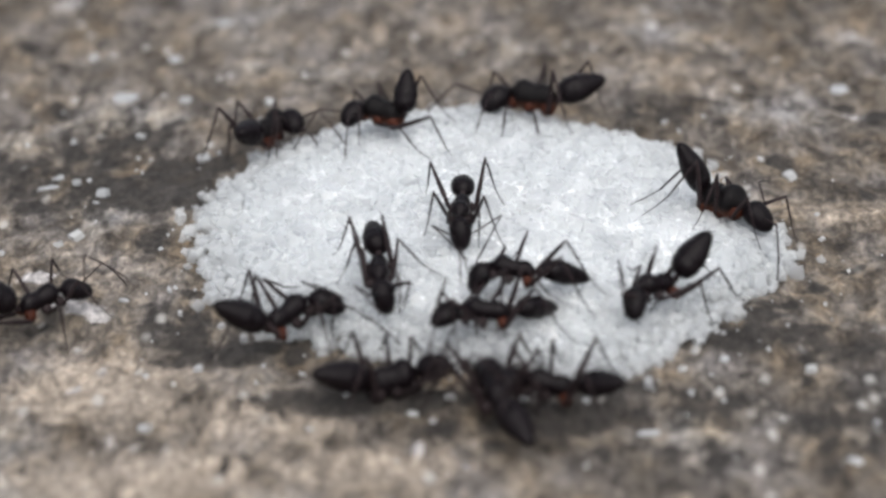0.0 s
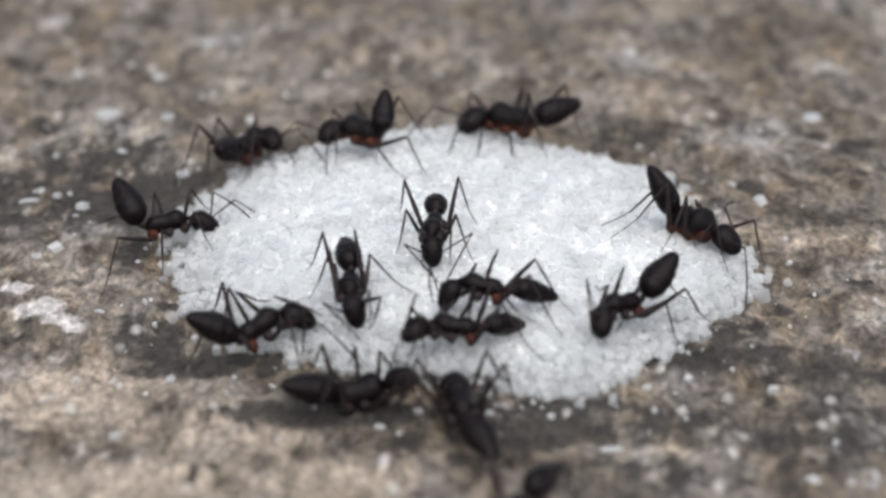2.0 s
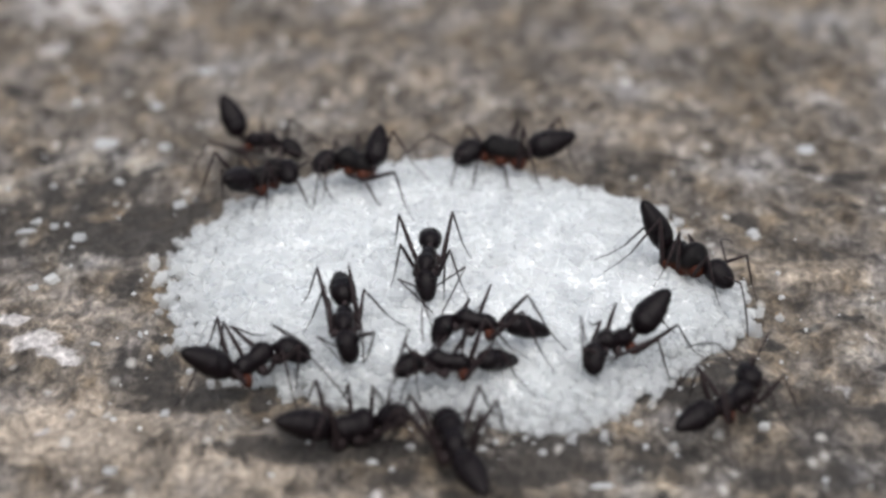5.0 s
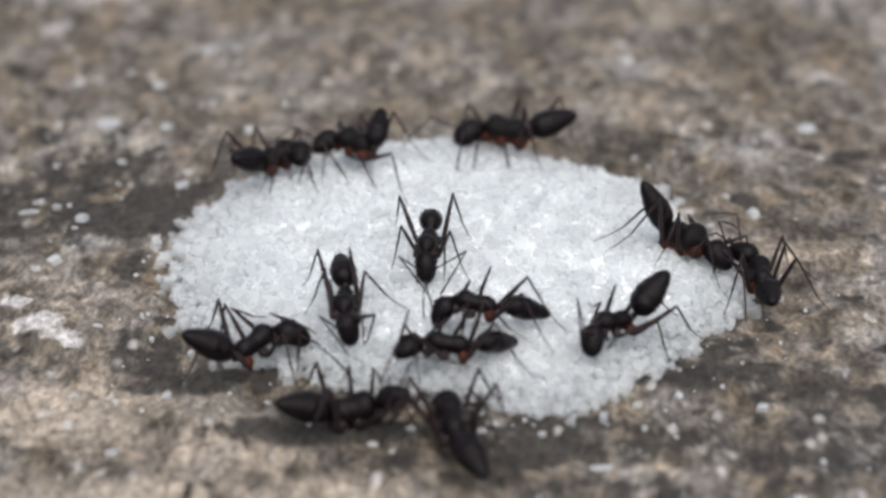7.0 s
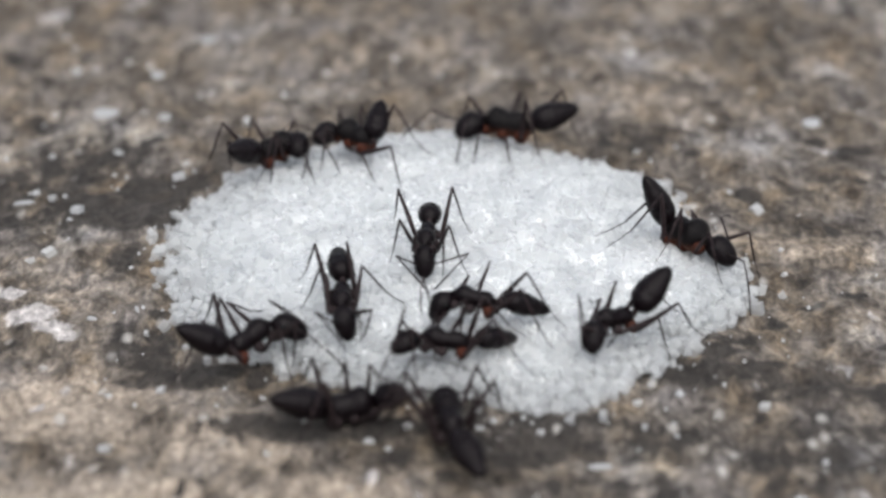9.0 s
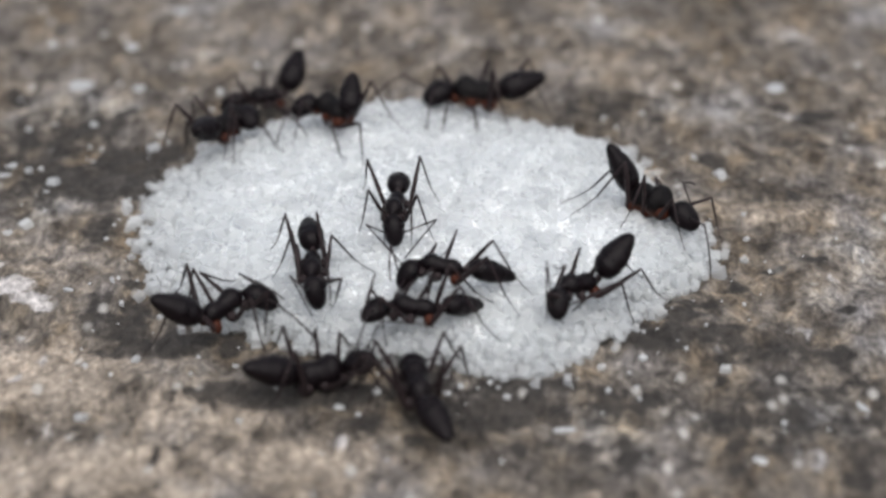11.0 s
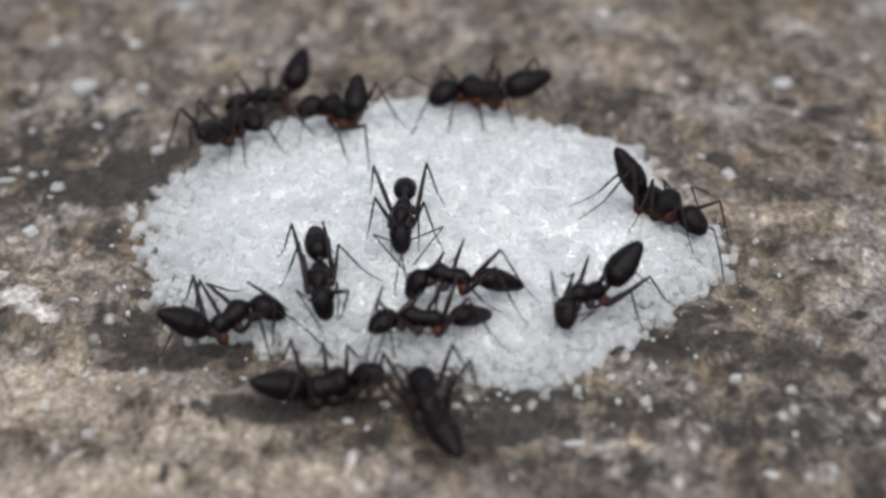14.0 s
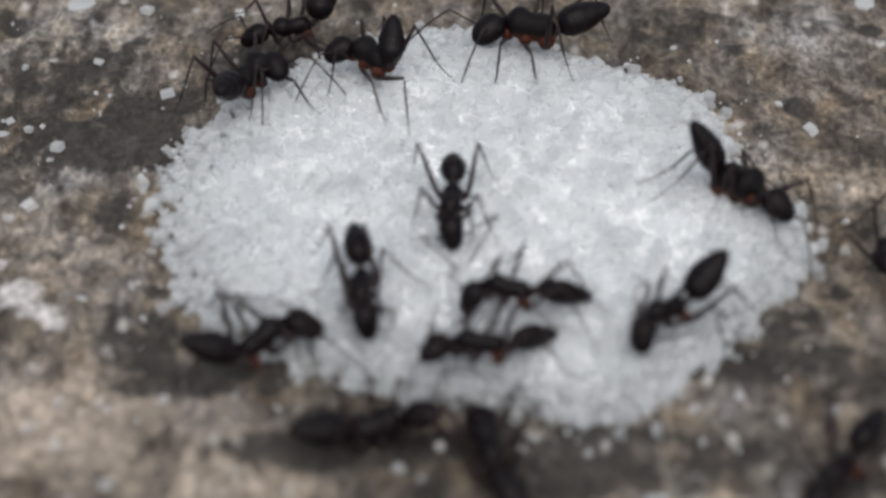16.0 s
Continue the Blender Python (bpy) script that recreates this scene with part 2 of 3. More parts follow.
def ground_height(x, y):
    """The relief of the stone in millimetres."""
    h = 0.18 * value_noise(x / 7, y / 7, 1) + 0.20 * value_noise(x / 2.4, y / 2.9, 2) + 0.17 * value_noise(x / 1.05, y / 1.25, 3) + 0.11 * value_noise(x / 0.5, y / 0.55, 4)
    return h - 0.08


def surface(x, y):
    """What an ant stands on: the sugar or the stone, in millimetres."""
    s = float(pile_share(x, y))
    return float(pile_height(x, y)) + 0.25 if s < 1 else float(ground_height(np.array([x]), np.array([y]))[0])


def stain_and_shade(x, y, spots):
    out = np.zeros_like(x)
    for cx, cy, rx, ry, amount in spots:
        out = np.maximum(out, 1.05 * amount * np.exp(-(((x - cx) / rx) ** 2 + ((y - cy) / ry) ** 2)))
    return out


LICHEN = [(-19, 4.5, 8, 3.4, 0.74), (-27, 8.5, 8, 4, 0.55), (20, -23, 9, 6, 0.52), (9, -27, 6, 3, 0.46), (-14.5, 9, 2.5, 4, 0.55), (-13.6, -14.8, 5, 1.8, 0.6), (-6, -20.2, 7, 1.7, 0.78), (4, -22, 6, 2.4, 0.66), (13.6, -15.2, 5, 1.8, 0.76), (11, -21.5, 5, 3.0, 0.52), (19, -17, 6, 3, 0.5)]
# dark crust, with ant_11's contact shadow painted in at (-6.5, -20.8)
CRUST_AND_SHADE = [(-24, 10.5, 5, 4, 0.5), (23.5, 9.5, 3, 3.5, 0.42), (-15.5, -12.5, 1.6, 2.4, 0.8), (-17.5, 6.5, 3.2, 4.6, 0.8), (-18, -1.5, 2, 3.4, 0.5), (-11.5, 12.3, 3.5, 2, 0.62), (12.5, 15, 4, 3.0, 0.5), (-21.5, 12.5, 5, 4.5, 0.55), (-16.2, -11.5, 2.6, 3.4, 0.6), (-6.5, -20.8, 3.0, 1.3, 0.95), (-12.5, -15.6, 3.0, 1.2, 0.6), (5.0, -20.2, 4.0, 1.2, 0.85)]
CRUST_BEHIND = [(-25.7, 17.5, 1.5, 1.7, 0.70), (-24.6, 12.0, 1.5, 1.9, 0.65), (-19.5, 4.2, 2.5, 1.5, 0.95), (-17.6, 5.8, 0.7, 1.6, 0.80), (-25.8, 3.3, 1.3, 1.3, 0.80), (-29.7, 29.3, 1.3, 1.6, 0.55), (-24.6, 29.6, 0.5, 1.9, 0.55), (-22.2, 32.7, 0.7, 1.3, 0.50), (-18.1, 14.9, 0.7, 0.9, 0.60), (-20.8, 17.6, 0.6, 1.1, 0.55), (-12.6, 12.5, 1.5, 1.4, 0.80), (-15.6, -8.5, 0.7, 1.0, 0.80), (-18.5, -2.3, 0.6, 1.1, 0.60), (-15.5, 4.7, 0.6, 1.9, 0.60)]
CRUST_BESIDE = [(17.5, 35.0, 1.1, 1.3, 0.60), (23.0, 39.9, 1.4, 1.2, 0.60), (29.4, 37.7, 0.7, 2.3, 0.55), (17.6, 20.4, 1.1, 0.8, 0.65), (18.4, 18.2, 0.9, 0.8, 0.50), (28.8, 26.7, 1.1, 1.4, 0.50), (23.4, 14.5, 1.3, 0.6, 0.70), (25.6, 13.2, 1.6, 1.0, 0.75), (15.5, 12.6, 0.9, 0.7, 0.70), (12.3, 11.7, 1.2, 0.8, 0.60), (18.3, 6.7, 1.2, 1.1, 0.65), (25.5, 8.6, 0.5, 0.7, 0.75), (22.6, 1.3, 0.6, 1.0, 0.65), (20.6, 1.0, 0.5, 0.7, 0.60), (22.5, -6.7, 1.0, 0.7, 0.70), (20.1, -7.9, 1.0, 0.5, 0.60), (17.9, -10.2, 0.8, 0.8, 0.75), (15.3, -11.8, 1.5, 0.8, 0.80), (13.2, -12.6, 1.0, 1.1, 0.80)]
# the streak at (-5.9, -20.4) is painted shade beneath ant_11, the rest crust
CRUST_SHADE_BEFORE = [(-12.5, -25.9, 0.2, 0.8, 0.95), (-11.6, -25.3, 0.4, 0.5, 0.70), (-15.5, -23.9, 0.6, 0.4, 0.60), (-18.3, -21.6, 0.4, 0.4, 0.55), (-16.8, -22.9, 0.3, 0.3, 0.60), (-14.8, -14.7, 1.5, 1.0, 0.75), (-12.1, -14.6, 1.5, 0.9, 0.85), (-9.8, -15.9, 1.0, 0.9, 0.75), (-7.4, -18.8, 1.4, 1.4, 0.95), (-5.9, -20.4, 1.4, 0.4, 0.85), (-2.4, -23.2, 1.4, 1.0, 0.80), (0.1, -25.3, 1.0, 1.0, 0.65), (-1.8, -28.1, 0.8, 0.5, 0.60), (5.2, -26.1, 0.6, 1.1, 0.90), (4.9, -19.2, 1.2, 0.5, 0.85), (6.9, -20.1, 1.4, 0.5, 0.80), (3.4, -23.0, 1.4, 0.8, 0.80), (1.5, -19.1, 0.9, 1.4, 0.80), (-2.5, -19.8, 1.4, 0.6, 0.85)]
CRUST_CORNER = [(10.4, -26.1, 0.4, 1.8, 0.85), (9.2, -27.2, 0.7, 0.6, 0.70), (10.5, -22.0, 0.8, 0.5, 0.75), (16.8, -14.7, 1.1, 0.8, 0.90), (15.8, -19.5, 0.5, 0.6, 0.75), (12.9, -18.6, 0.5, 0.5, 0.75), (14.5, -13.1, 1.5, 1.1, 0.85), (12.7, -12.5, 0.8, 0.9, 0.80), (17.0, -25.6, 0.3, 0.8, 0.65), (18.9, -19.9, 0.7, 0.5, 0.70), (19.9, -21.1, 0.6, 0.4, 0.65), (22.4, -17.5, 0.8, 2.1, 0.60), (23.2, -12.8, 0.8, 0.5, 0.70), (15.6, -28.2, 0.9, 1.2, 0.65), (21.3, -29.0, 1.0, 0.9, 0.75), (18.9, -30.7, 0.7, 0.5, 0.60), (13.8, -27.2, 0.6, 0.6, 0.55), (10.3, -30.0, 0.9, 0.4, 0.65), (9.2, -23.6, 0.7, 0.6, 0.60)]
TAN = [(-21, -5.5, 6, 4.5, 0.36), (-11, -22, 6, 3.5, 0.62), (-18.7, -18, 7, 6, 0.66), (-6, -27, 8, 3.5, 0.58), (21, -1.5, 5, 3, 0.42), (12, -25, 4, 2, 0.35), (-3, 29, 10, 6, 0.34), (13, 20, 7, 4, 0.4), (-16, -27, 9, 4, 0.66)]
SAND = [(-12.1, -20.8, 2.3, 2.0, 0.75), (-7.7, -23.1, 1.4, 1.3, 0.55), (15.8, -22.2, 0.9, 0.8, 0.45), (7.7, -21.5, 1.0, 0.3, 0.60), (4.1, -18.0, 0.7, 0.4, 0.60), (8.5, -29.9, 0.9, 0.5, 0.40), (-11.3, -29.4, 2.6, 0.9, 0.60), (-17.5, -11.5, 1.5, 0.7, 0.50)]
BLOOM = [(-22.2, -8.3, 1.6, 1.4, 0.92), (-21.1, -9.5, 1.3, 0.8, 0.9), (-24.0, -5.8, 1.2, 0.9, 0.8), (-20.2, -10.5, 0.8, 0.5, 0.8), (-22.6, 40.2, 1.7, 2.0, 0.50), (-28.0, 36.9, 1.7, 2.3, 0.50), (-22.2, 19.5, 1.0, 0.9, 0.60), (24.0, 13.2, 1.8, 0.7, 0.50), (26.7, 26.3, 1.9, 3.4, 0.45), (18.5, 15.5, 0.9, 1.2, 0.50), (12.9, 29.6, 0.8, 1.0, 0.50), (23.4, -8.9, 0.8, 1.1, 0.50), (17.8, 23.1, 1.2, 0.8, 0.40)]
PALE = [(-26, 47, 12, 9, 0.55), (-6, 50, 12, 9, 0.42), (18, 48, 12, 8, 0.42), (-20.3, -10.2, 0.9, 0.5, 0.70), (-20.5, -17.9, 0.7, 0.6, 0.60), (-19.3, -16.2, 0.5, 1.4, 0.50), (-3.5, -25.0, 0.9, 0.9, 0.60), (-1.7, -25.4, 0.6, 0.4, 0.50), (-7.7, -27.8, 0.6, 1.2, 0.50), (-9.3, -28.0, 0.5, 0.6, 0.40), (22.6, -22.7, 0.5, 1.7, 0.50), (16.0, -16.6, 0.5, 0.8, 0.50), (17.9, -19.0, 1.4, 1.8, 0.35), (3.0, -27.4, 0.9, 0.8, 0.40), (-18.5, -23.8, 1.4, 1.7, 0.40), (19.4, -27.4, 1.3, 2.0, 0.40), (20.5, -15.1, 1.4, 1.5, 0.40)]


def build_ground():
    """One sheet of stone, fine where the ants walk and ever coarser towards the horizon."""
    grow = list(np.geomspace(1.2, 18000, 22))
    xs = np.r_[[-44 - g for g in reversed(grow)], np.arange(-44, -30, 0.45), np.arange(-30, 30, 0.2), np.arange(30, 44.01, 0.45), [44 + g for g in grow]]
    ys = np.r_[[-44 - g for g in reversed(grow)], np.arange(-44, -33, 0.45), np.arange(-33, 20, 0.2), np.arange(20, 70.01, 0.4), [70 + g for g in grow]]
    gx, gy = np.meshgrid(xs, ys)
    inside = np.exp(-(np.maximum(0, np.maximum(np.abs(gx) - 44, np.maximum(-44 - gy, gy - 70))) / 8) ** 2)
    gz = ground_height(gx, gy) * inside
    n, m = len(xs), len(ys)
    verts = np.stack([gx, gy, gz], -1).reshape(-1, 3) * MM
    idx = np.arange(n * m).reshape(m, n)
    faces = np.stack([idx[:-1, :-1], idx[:-1, 1:], idx[1:, 1:], idx[1:, :-1]], -1).reshape(-1, 4)
    me = mesh_of("ground", verts.tolist(), faces.tolist(), True)
    for name, spots in (("crust_shade", LICHEN + CRUST_AND_SHADE + CRUST_BEHIND + CRUST_BESIDE + CRUST_SHADE_BEFORE + CRUST_CORNER), ("tan", TAN + SAND), ("bloom", BLOOM + PALE)):
        me.attributes.new(name, "FLOAT", "POINT").data.foreach_set("value", stain_and_shade(gx.ravel(), gy.ravel(), spots).astype(np.float32))
    me.materials.append(STONE)
    tagged(new("ground", me), "weathered grey-brown stone with dark lichen crusts and pale flecks", "stone ground", kind="structure")


build_ground()


# ---- sugar ----
def crystal_shape(rng, bevel=0.035):
    """A sugar crystal: a slightly skewed box with worn edges, about one unit across."""
    size = np.array([rng.uniform(0.75, 1.1), rng.uniform(0.65, 0.95), rng.uniform(0.55, 0.9)])
    verts = []
    for sx in (-1, 1):
        for sy in (-1, 1):
            for sz in (-1, 1):
                c = np.array([sx, sy, sz]) * (0.5 + rng.uniform(-0.05, 0.05))
                for axis in range(3):
                    v = c.copy()
                    for other in range(3):
                        if other != axis:
                            v[other] *= 1 - bevel * rng.uniform(1.0, 2.6)
                    verts.append(v * size)
    bm = bmesh.new()
    for v in verts:
        bm.verts.new(v)
    bmesh.ops.convex_hull(bm, input=bm.verts)
    me = bpy.data.meshes.new("crystal")
    bm.to_mesh(me)
    bm.free()
    me.materials.append(SUGAR)
    return me


def arrays_of(me):
    me.calc_loop_triangles()
    v = np.empty(len(me.vertices) * 3)
    me.vertices.foreach_get("co", v)
    return v.reshape(-1, 3), np.array([t.vertices[:] for t in me.loop_triangles])


def build_sugar():
    rng = np.random.default_rng(5)
    # the packed bed under the loose crystals
    rings, sides = 26, 96
    verts, faces = [(CENTRE[0] * MM, CENTRE[1] * MM, 1.8 * MM)], []
    th = np.arange(sides) / sides * 2 * np.pi
    edge = pile_edge(th) - 1.1 - 1.0 * np.maximum(0, -np.cos(th + 0.3)) ** 2
    for i in range(1, rings + 1):
        s = i / rings
        x, y = CENTRE[0] + s * edge * np.cos(th), CENTRE[1] + s * edge * np.sin(th)
        z = pile_height(x, y) - 0.01 - 0.26 * max(0, (s - 0.7) / 0.3) + 0.16 * value_noise(x / 1.7, y / 1.7, 9) - (0.6 if i == rings else 0)
        verts += [(a * MM, b * MM, c * MM) for a, b, c in zip(x, y, z)]
    faces += [(0, 1 + k, 1 + (k + 1) % sides) for k in range(sides)]
    for i in range(rings - 1):
        for k in range(sides):
            a, b = 1 + i * sides + k, 1 + i * sides + (k + 1) % sides
            faces.append((a, a + sides, b + sides, b))
    faces.append(tuple(1 + (rings - 1) * sides + k for k in reversed(range(sides))))
    me = closed(mesh_of("packed_bed", verts, faces, True))
    me.materials.append(SUGAR_BED)
    pile = tagged(new("sugar_pile"), "low round heap of white granulated sugar on stone", "sugar")
    part("packed_bed", me, SUGAR_BED, pile)
    shapes = [crystal_shape(rng) for _ in range(10)]
    raw = [arrays_of(s) for s in shapes]
    # loose crystals on a jittered lattice, ragged at the rim
    step, places = 0.44, []
    for x in np.arange(-20, 21, step):
        for y in np.arange(-24, 18, step):
            px, py = x + rng.uniform(-0.3, 0.3), y + rng.uniform(-0.3, 0.3)
            s = float(pile_share(px, py)) + float(0.035 * value_noise(np.array([px * 0.45]), np.array([py * 0.45]), 6)[0] + 0.03 * value_noise(np.array([px * 1.3]), np.array([py * 1.3]), 7)[0])
            # the far side thins out, with gaps where bare stone shows
            bare = max(0.0, -math.cos(math.atan2(py - CENTRE[1], px - CENTRE[0]) + 0.3)) * max(0.0, (s - 0.8) / 0.2)
            if bare > 0.15 and value_noise(np.array([px / 0.9]), np.array([py / 0.9]), 13)[0] + 0.65 * bare > 0.85:
                continue
            # so does the tongue that runs out beside the climbing ant
            if px > 13.5 and s > 0.9 and rng.random() < 0.45:
                continue
            if s < 0.985 or (s < 1.025 and rng.random() < 0.5) or (s < 1.08 and rng.random() < (0.1 if px > 12 else 0.05)):
                size = rng.choice([0.34, 0.48, 0.62, 0.82], p=[0.22, 0.36, 0.29, 0.13]) * rng.uniform(0.88, 1.12) * (0.9 if s > 0.84 else 1.12)
                base = float(pile_height(px, py) + 0.16 * value_noise(np.array([px / 1.7]), np.array([py / 1.7]), 9)[0]) if s < 1 else float(ground_height(np.array([px]), np.array([py]))[0])
                places.append((px, py, base + size * (0.02 + 0.2 * min(1, max(0, (s - 0.7) / 0.3)) if s < 1 else 0.32) + rng.uniform(-0.06, 0.09), size, s))
                if s > 0.88 and s < 1 and rng.random() < 0.7:
                    places.append((px + rng.uniform(-0.3, 0.3), py + rng.uniform(-0.3, 0.3), 0.22 + rng.uniform(0, 0.3) + 0.5 * max(0, base - 0.7), size, s))
    # small broken grains pack the slope of the rim
    for _ in range(2300):
        th, s = rng.uniform(0, 2 * math.pi), rng.uniform(0.87, 1.0)
        s += 0.02 * math.sin(9 * th) + 0.012 * math.sin(23 * th)
        r = s * float(pile_edge(np.array([th]))[0])
        px, py = CENTRE[0] + r * math.cos(th), CENTRE[1] + r * math.sin(th)
        if math.cos(th + 0.3) < -0.2 and rng.random() < 0.5:
            continue
        top = float(pile_height(px, py))
        places.append((px, py, max(0.15, top + rng.uniform(-0.3, 0.12)), rng.choice([0.28, 0.36, 0.46, 0.55]), s))
    single = sorted(range(len(places)), key=lambda i: places[i][1] - 3 * (places[i][4] > 0.94))[:290]
    chosen = set(single)
    allv, allf, count = [], [], 0
    for i, (x, y, z, size, s) in enumerate(places):
        turn = Euler(rng.uniform(0, 2 * math.pi, 3)).to_matrix()
        k = int(rng.integers(len(shapes)))
        if i in chosen:
            m = Matrix.LocRotScale((x * MM, y * MM, z * MM), turn.to_quaternion(), (size * MM,) * 3)
            part("crystal", shapes[k], SUGAR, pile, at=m)
            continue
        v, f = raw[k]
        allv.append((v @ np.array(turn).T) * size * MM + np.array([x, y, z]) * MM)
        allf.append(f + count)
        count += len(v)
    me = bpy.data.meshes.new("crystal_layer")
    me.from_pydata(np.concatenate(allv).tolist(), [], np.concatenate(allf).tolist())
    tagged(part("crystal_layer", me, SUGAR, pile, "loose glittering sugar crystals"), kind="stuff")
    return shapes, raw


SHAPES, RAW = build_sugar()


def scatter_grains():
    """Stray grains of sugar on the stone: the large ones singly, the dust as one."""
    rng = np.random.default_rng(12)
    near = [(-16.6, -22.0, 0.70), (-14.5, -16.4, 0.53), (-17.1, -17.0, 0.35), (-9.2, -17.2, 0.38), (-11.2, -16.5, 0.26), (-13.6, -12.3, 0.39), (-8.6, -22.9, 0.33), (-1.8, -20.5, 0.54), (-2.7, -22.4, 0.39), (4.8, -21.2, 0.45), (4.0, -19.7, 0.31), (4.4, -20.3, 0.23), (1.8, -20.6, 0.43), (2.5, -19.9, 0.42), (-3.6, -17.9, 0.35), (16.2, -18.7, 0.63), (12.0, -17.6, 0.49), (9.8, -18.4, 0.49), (10.0, -20.5, 0.51), (11.6, -20.8, 0.28), (20.5, -24.9, 0.19)]
    far = [(-18.0, 18.2, 0.82), (-12.6, 17.6, 0.67), (-24.9, 26.6, 0.78), (-20.3, 12.7, 0.72), (-13.0, 15.0, 0.33), (-24.6, 7.0, 0.56), (-23.4, 5.8, 0.55), (-22.7, 6.1, 0.41), (-21.6, 3.8, 0.88), (-21.9, 2.8, 0.34), (-22.6, -0.9, 0.86), (-23.5, -2.0, 0.56), (-16.2, 9.5, 0.99), (-17.6, -3.2, 0.29), (18.6, 4.1, 0.84), (17.3, 6.9, 0.41), (14.8, 4.2, 0.27), (19.3, -1.4, 0.39), (12.2, 13.0, 0.43)]
    spots = near + far
    group = "stray sugar grains on the stone"
    loose = [shape.copy() for shape in SHAPES]
    for shape in loose:
        shape.materials[0] = STRAY
    for n, (x, y, size) in enumerate(spots):
        size *= 0.82
        k = n % len(SHAPES)
        z = float(ground_height(np.array([x]), np.array([y]))[0]) + size * 0.26
        g = new("sugar_grain", loose[k])
        g.matrix_basis = Matrix.LocRotScale((x * MM, y * MM, z * MM), Euler((rng.uniform(-0.4, 0.4), rng.uniform(-0.4, 0.4), rng.uniform(0, 6))), (size * MM, size * MM, size * 0.8 * MM))
        tagged(g, "stray white sugar grain lying on stone", "sugar grain", group)
    allv, allf, count = [], [], 0
    for _ in range(230):
        if rng.random() < 0.42:
            th, s = rng.uniform(0, 6.283), 1 + abs(rng.normal(0, 0.16))
            x, y = CENTRE[0] + s * pile_edge(th) * math.cos(th), CENTRE[1] + s * pile_edge(th) * math.sin(th)
        else:
            x, y = rng.uniform(-28, 30), rng.uniform(-32, 40)
        if pile_share(x, y) < 1.02:
            continue
        size = rng.choice([0.10, 0.15, 0.21, 0.30], p=[0.36, 0.34, 0.22, 0.08])
        v, f = RAW[int(rng.integers(len(RAW)))]
        z = float(ground_height(np.array([x]), np.array([y]))[0]) + size * 0.3
        turn = np.array(Euler(rng.uniform(0, 6.28, 3)).to_matrix())
        allv.append((v @ turn.T) * size * MM + np.array([x, y, z]) * MM)
        allf.append(f + count)
        count += len(v)
    me = bpy.data.meshes.new("sugar_dust")
    me.from_pydata(np.concatenate(allv).tolist(), [], np.concatenate(allf).tolist())
    me.materials.append(STRAY)
    tagged(new("sugar_dust", me), "fine white sugar crumbs strewn over the stone", "sugar crumbs", kind="stuff")


scatter_grains()


def chalk_chip(x, y, length, width, turn, tall=0.16):
    """A flat, ragged pale chip on the stone."""
    rng = np.random.default_rng(int(1000 + x * 10 + y))
    bm = bmesh.new()
    for k in range(26):
        a = k / 26 * 2 * math.pi
        r = 1 + rng.uniform(-0.22, 0.18)
        for z, grow in ((0.0, 1.0), (0.7, 0.92), (1.0, 0.6)):
            bm.verts.new((0.5 * length * r * grow * math.cos(a) * MM, 0.5 * width * r * grow * math.sin(a) * MM, tall * (z + rng.uniform(-0.1, 0.1)) * MM))
    bmesh.ops.convex_hull(bm, input=bm.verts)
    me = bpy.data.meshes.new("stone_chip")
    bm.to_mesh(me)
    bm.free()
    me.materials.append(CHALK)
    ob = new("stone_chip", me)
    z = float(ground_height(np.array([x]), np.array([y]))[0])
    ob.matrix_basis = pose(x * MM, y * MM, (z - 0.03) * MM, 0, 0, turn)
    tagged(ob, "flat pale chalky chip lying on dark stone", "stone chip", "pale chips on the stone")


for chip in [(-22.2, 19.5, 1.95, 1.37), (-25.1, 5.9, 1.24, 0.78), (-16.4, 32.0, 1.13, 1.23), (-19.5, 26.2, 1.17, 0.99), (-19.1, -8.5, 0.62, 0.3), (-16.7, -8.0, 0.22, 0.6), (23.8, 17.4, 1.17, 1.49), (-3.7, -21.6, 0.62, 0.7), (7.7, -23.9, 1.44, 0.41), (16.8, -27.4, 0.80, 0.58), (22.6, -22.4, 0.39, 1.19)]:
    chalk_chip(*chip, turn=30 * math.sin(7 * chip[0]) if chip[2] < 1.3 else 0)

# ---- ants ----
HIPS = [(0.95, -0.34, -0.38), (0.1, -0.38, -0.48), (-0.85, -0.36, -0.45), (0.95, 0.34, -0.38), (0.1, 0.38, -0.48), (-0.85, 0.36, -0.45)]
REACH = [(2.0, 2.7), (2.3, 3.1), (2.9, 3.9)] * 2
STANCE = [(3.0, -2.1), (0.1, -3.2), (-3.6, -2.6), (3.0, 2.1), (0.1, 3.2), (-3.6, 2.6)]
HEAD_RINGS = [(-0.06, 0.08, 0.08, 0.0), (0.04, 0.24, 0.22, 0.02), (0.18, 0.42, 0.39, 0.03), (0.45, 0.55, 0.51, 0.04), (0.75, 0.565, 0.52, 0.03), (1.05, 0.535, 0.48, 0.0), (1.34, 0.46, 0.41, -0.03), (1.55, 0.36, 0.32, -0.06), (1.69, 0.23, 0.2, -0.08), (1.76, 0.10, 0.09, -0.09)]
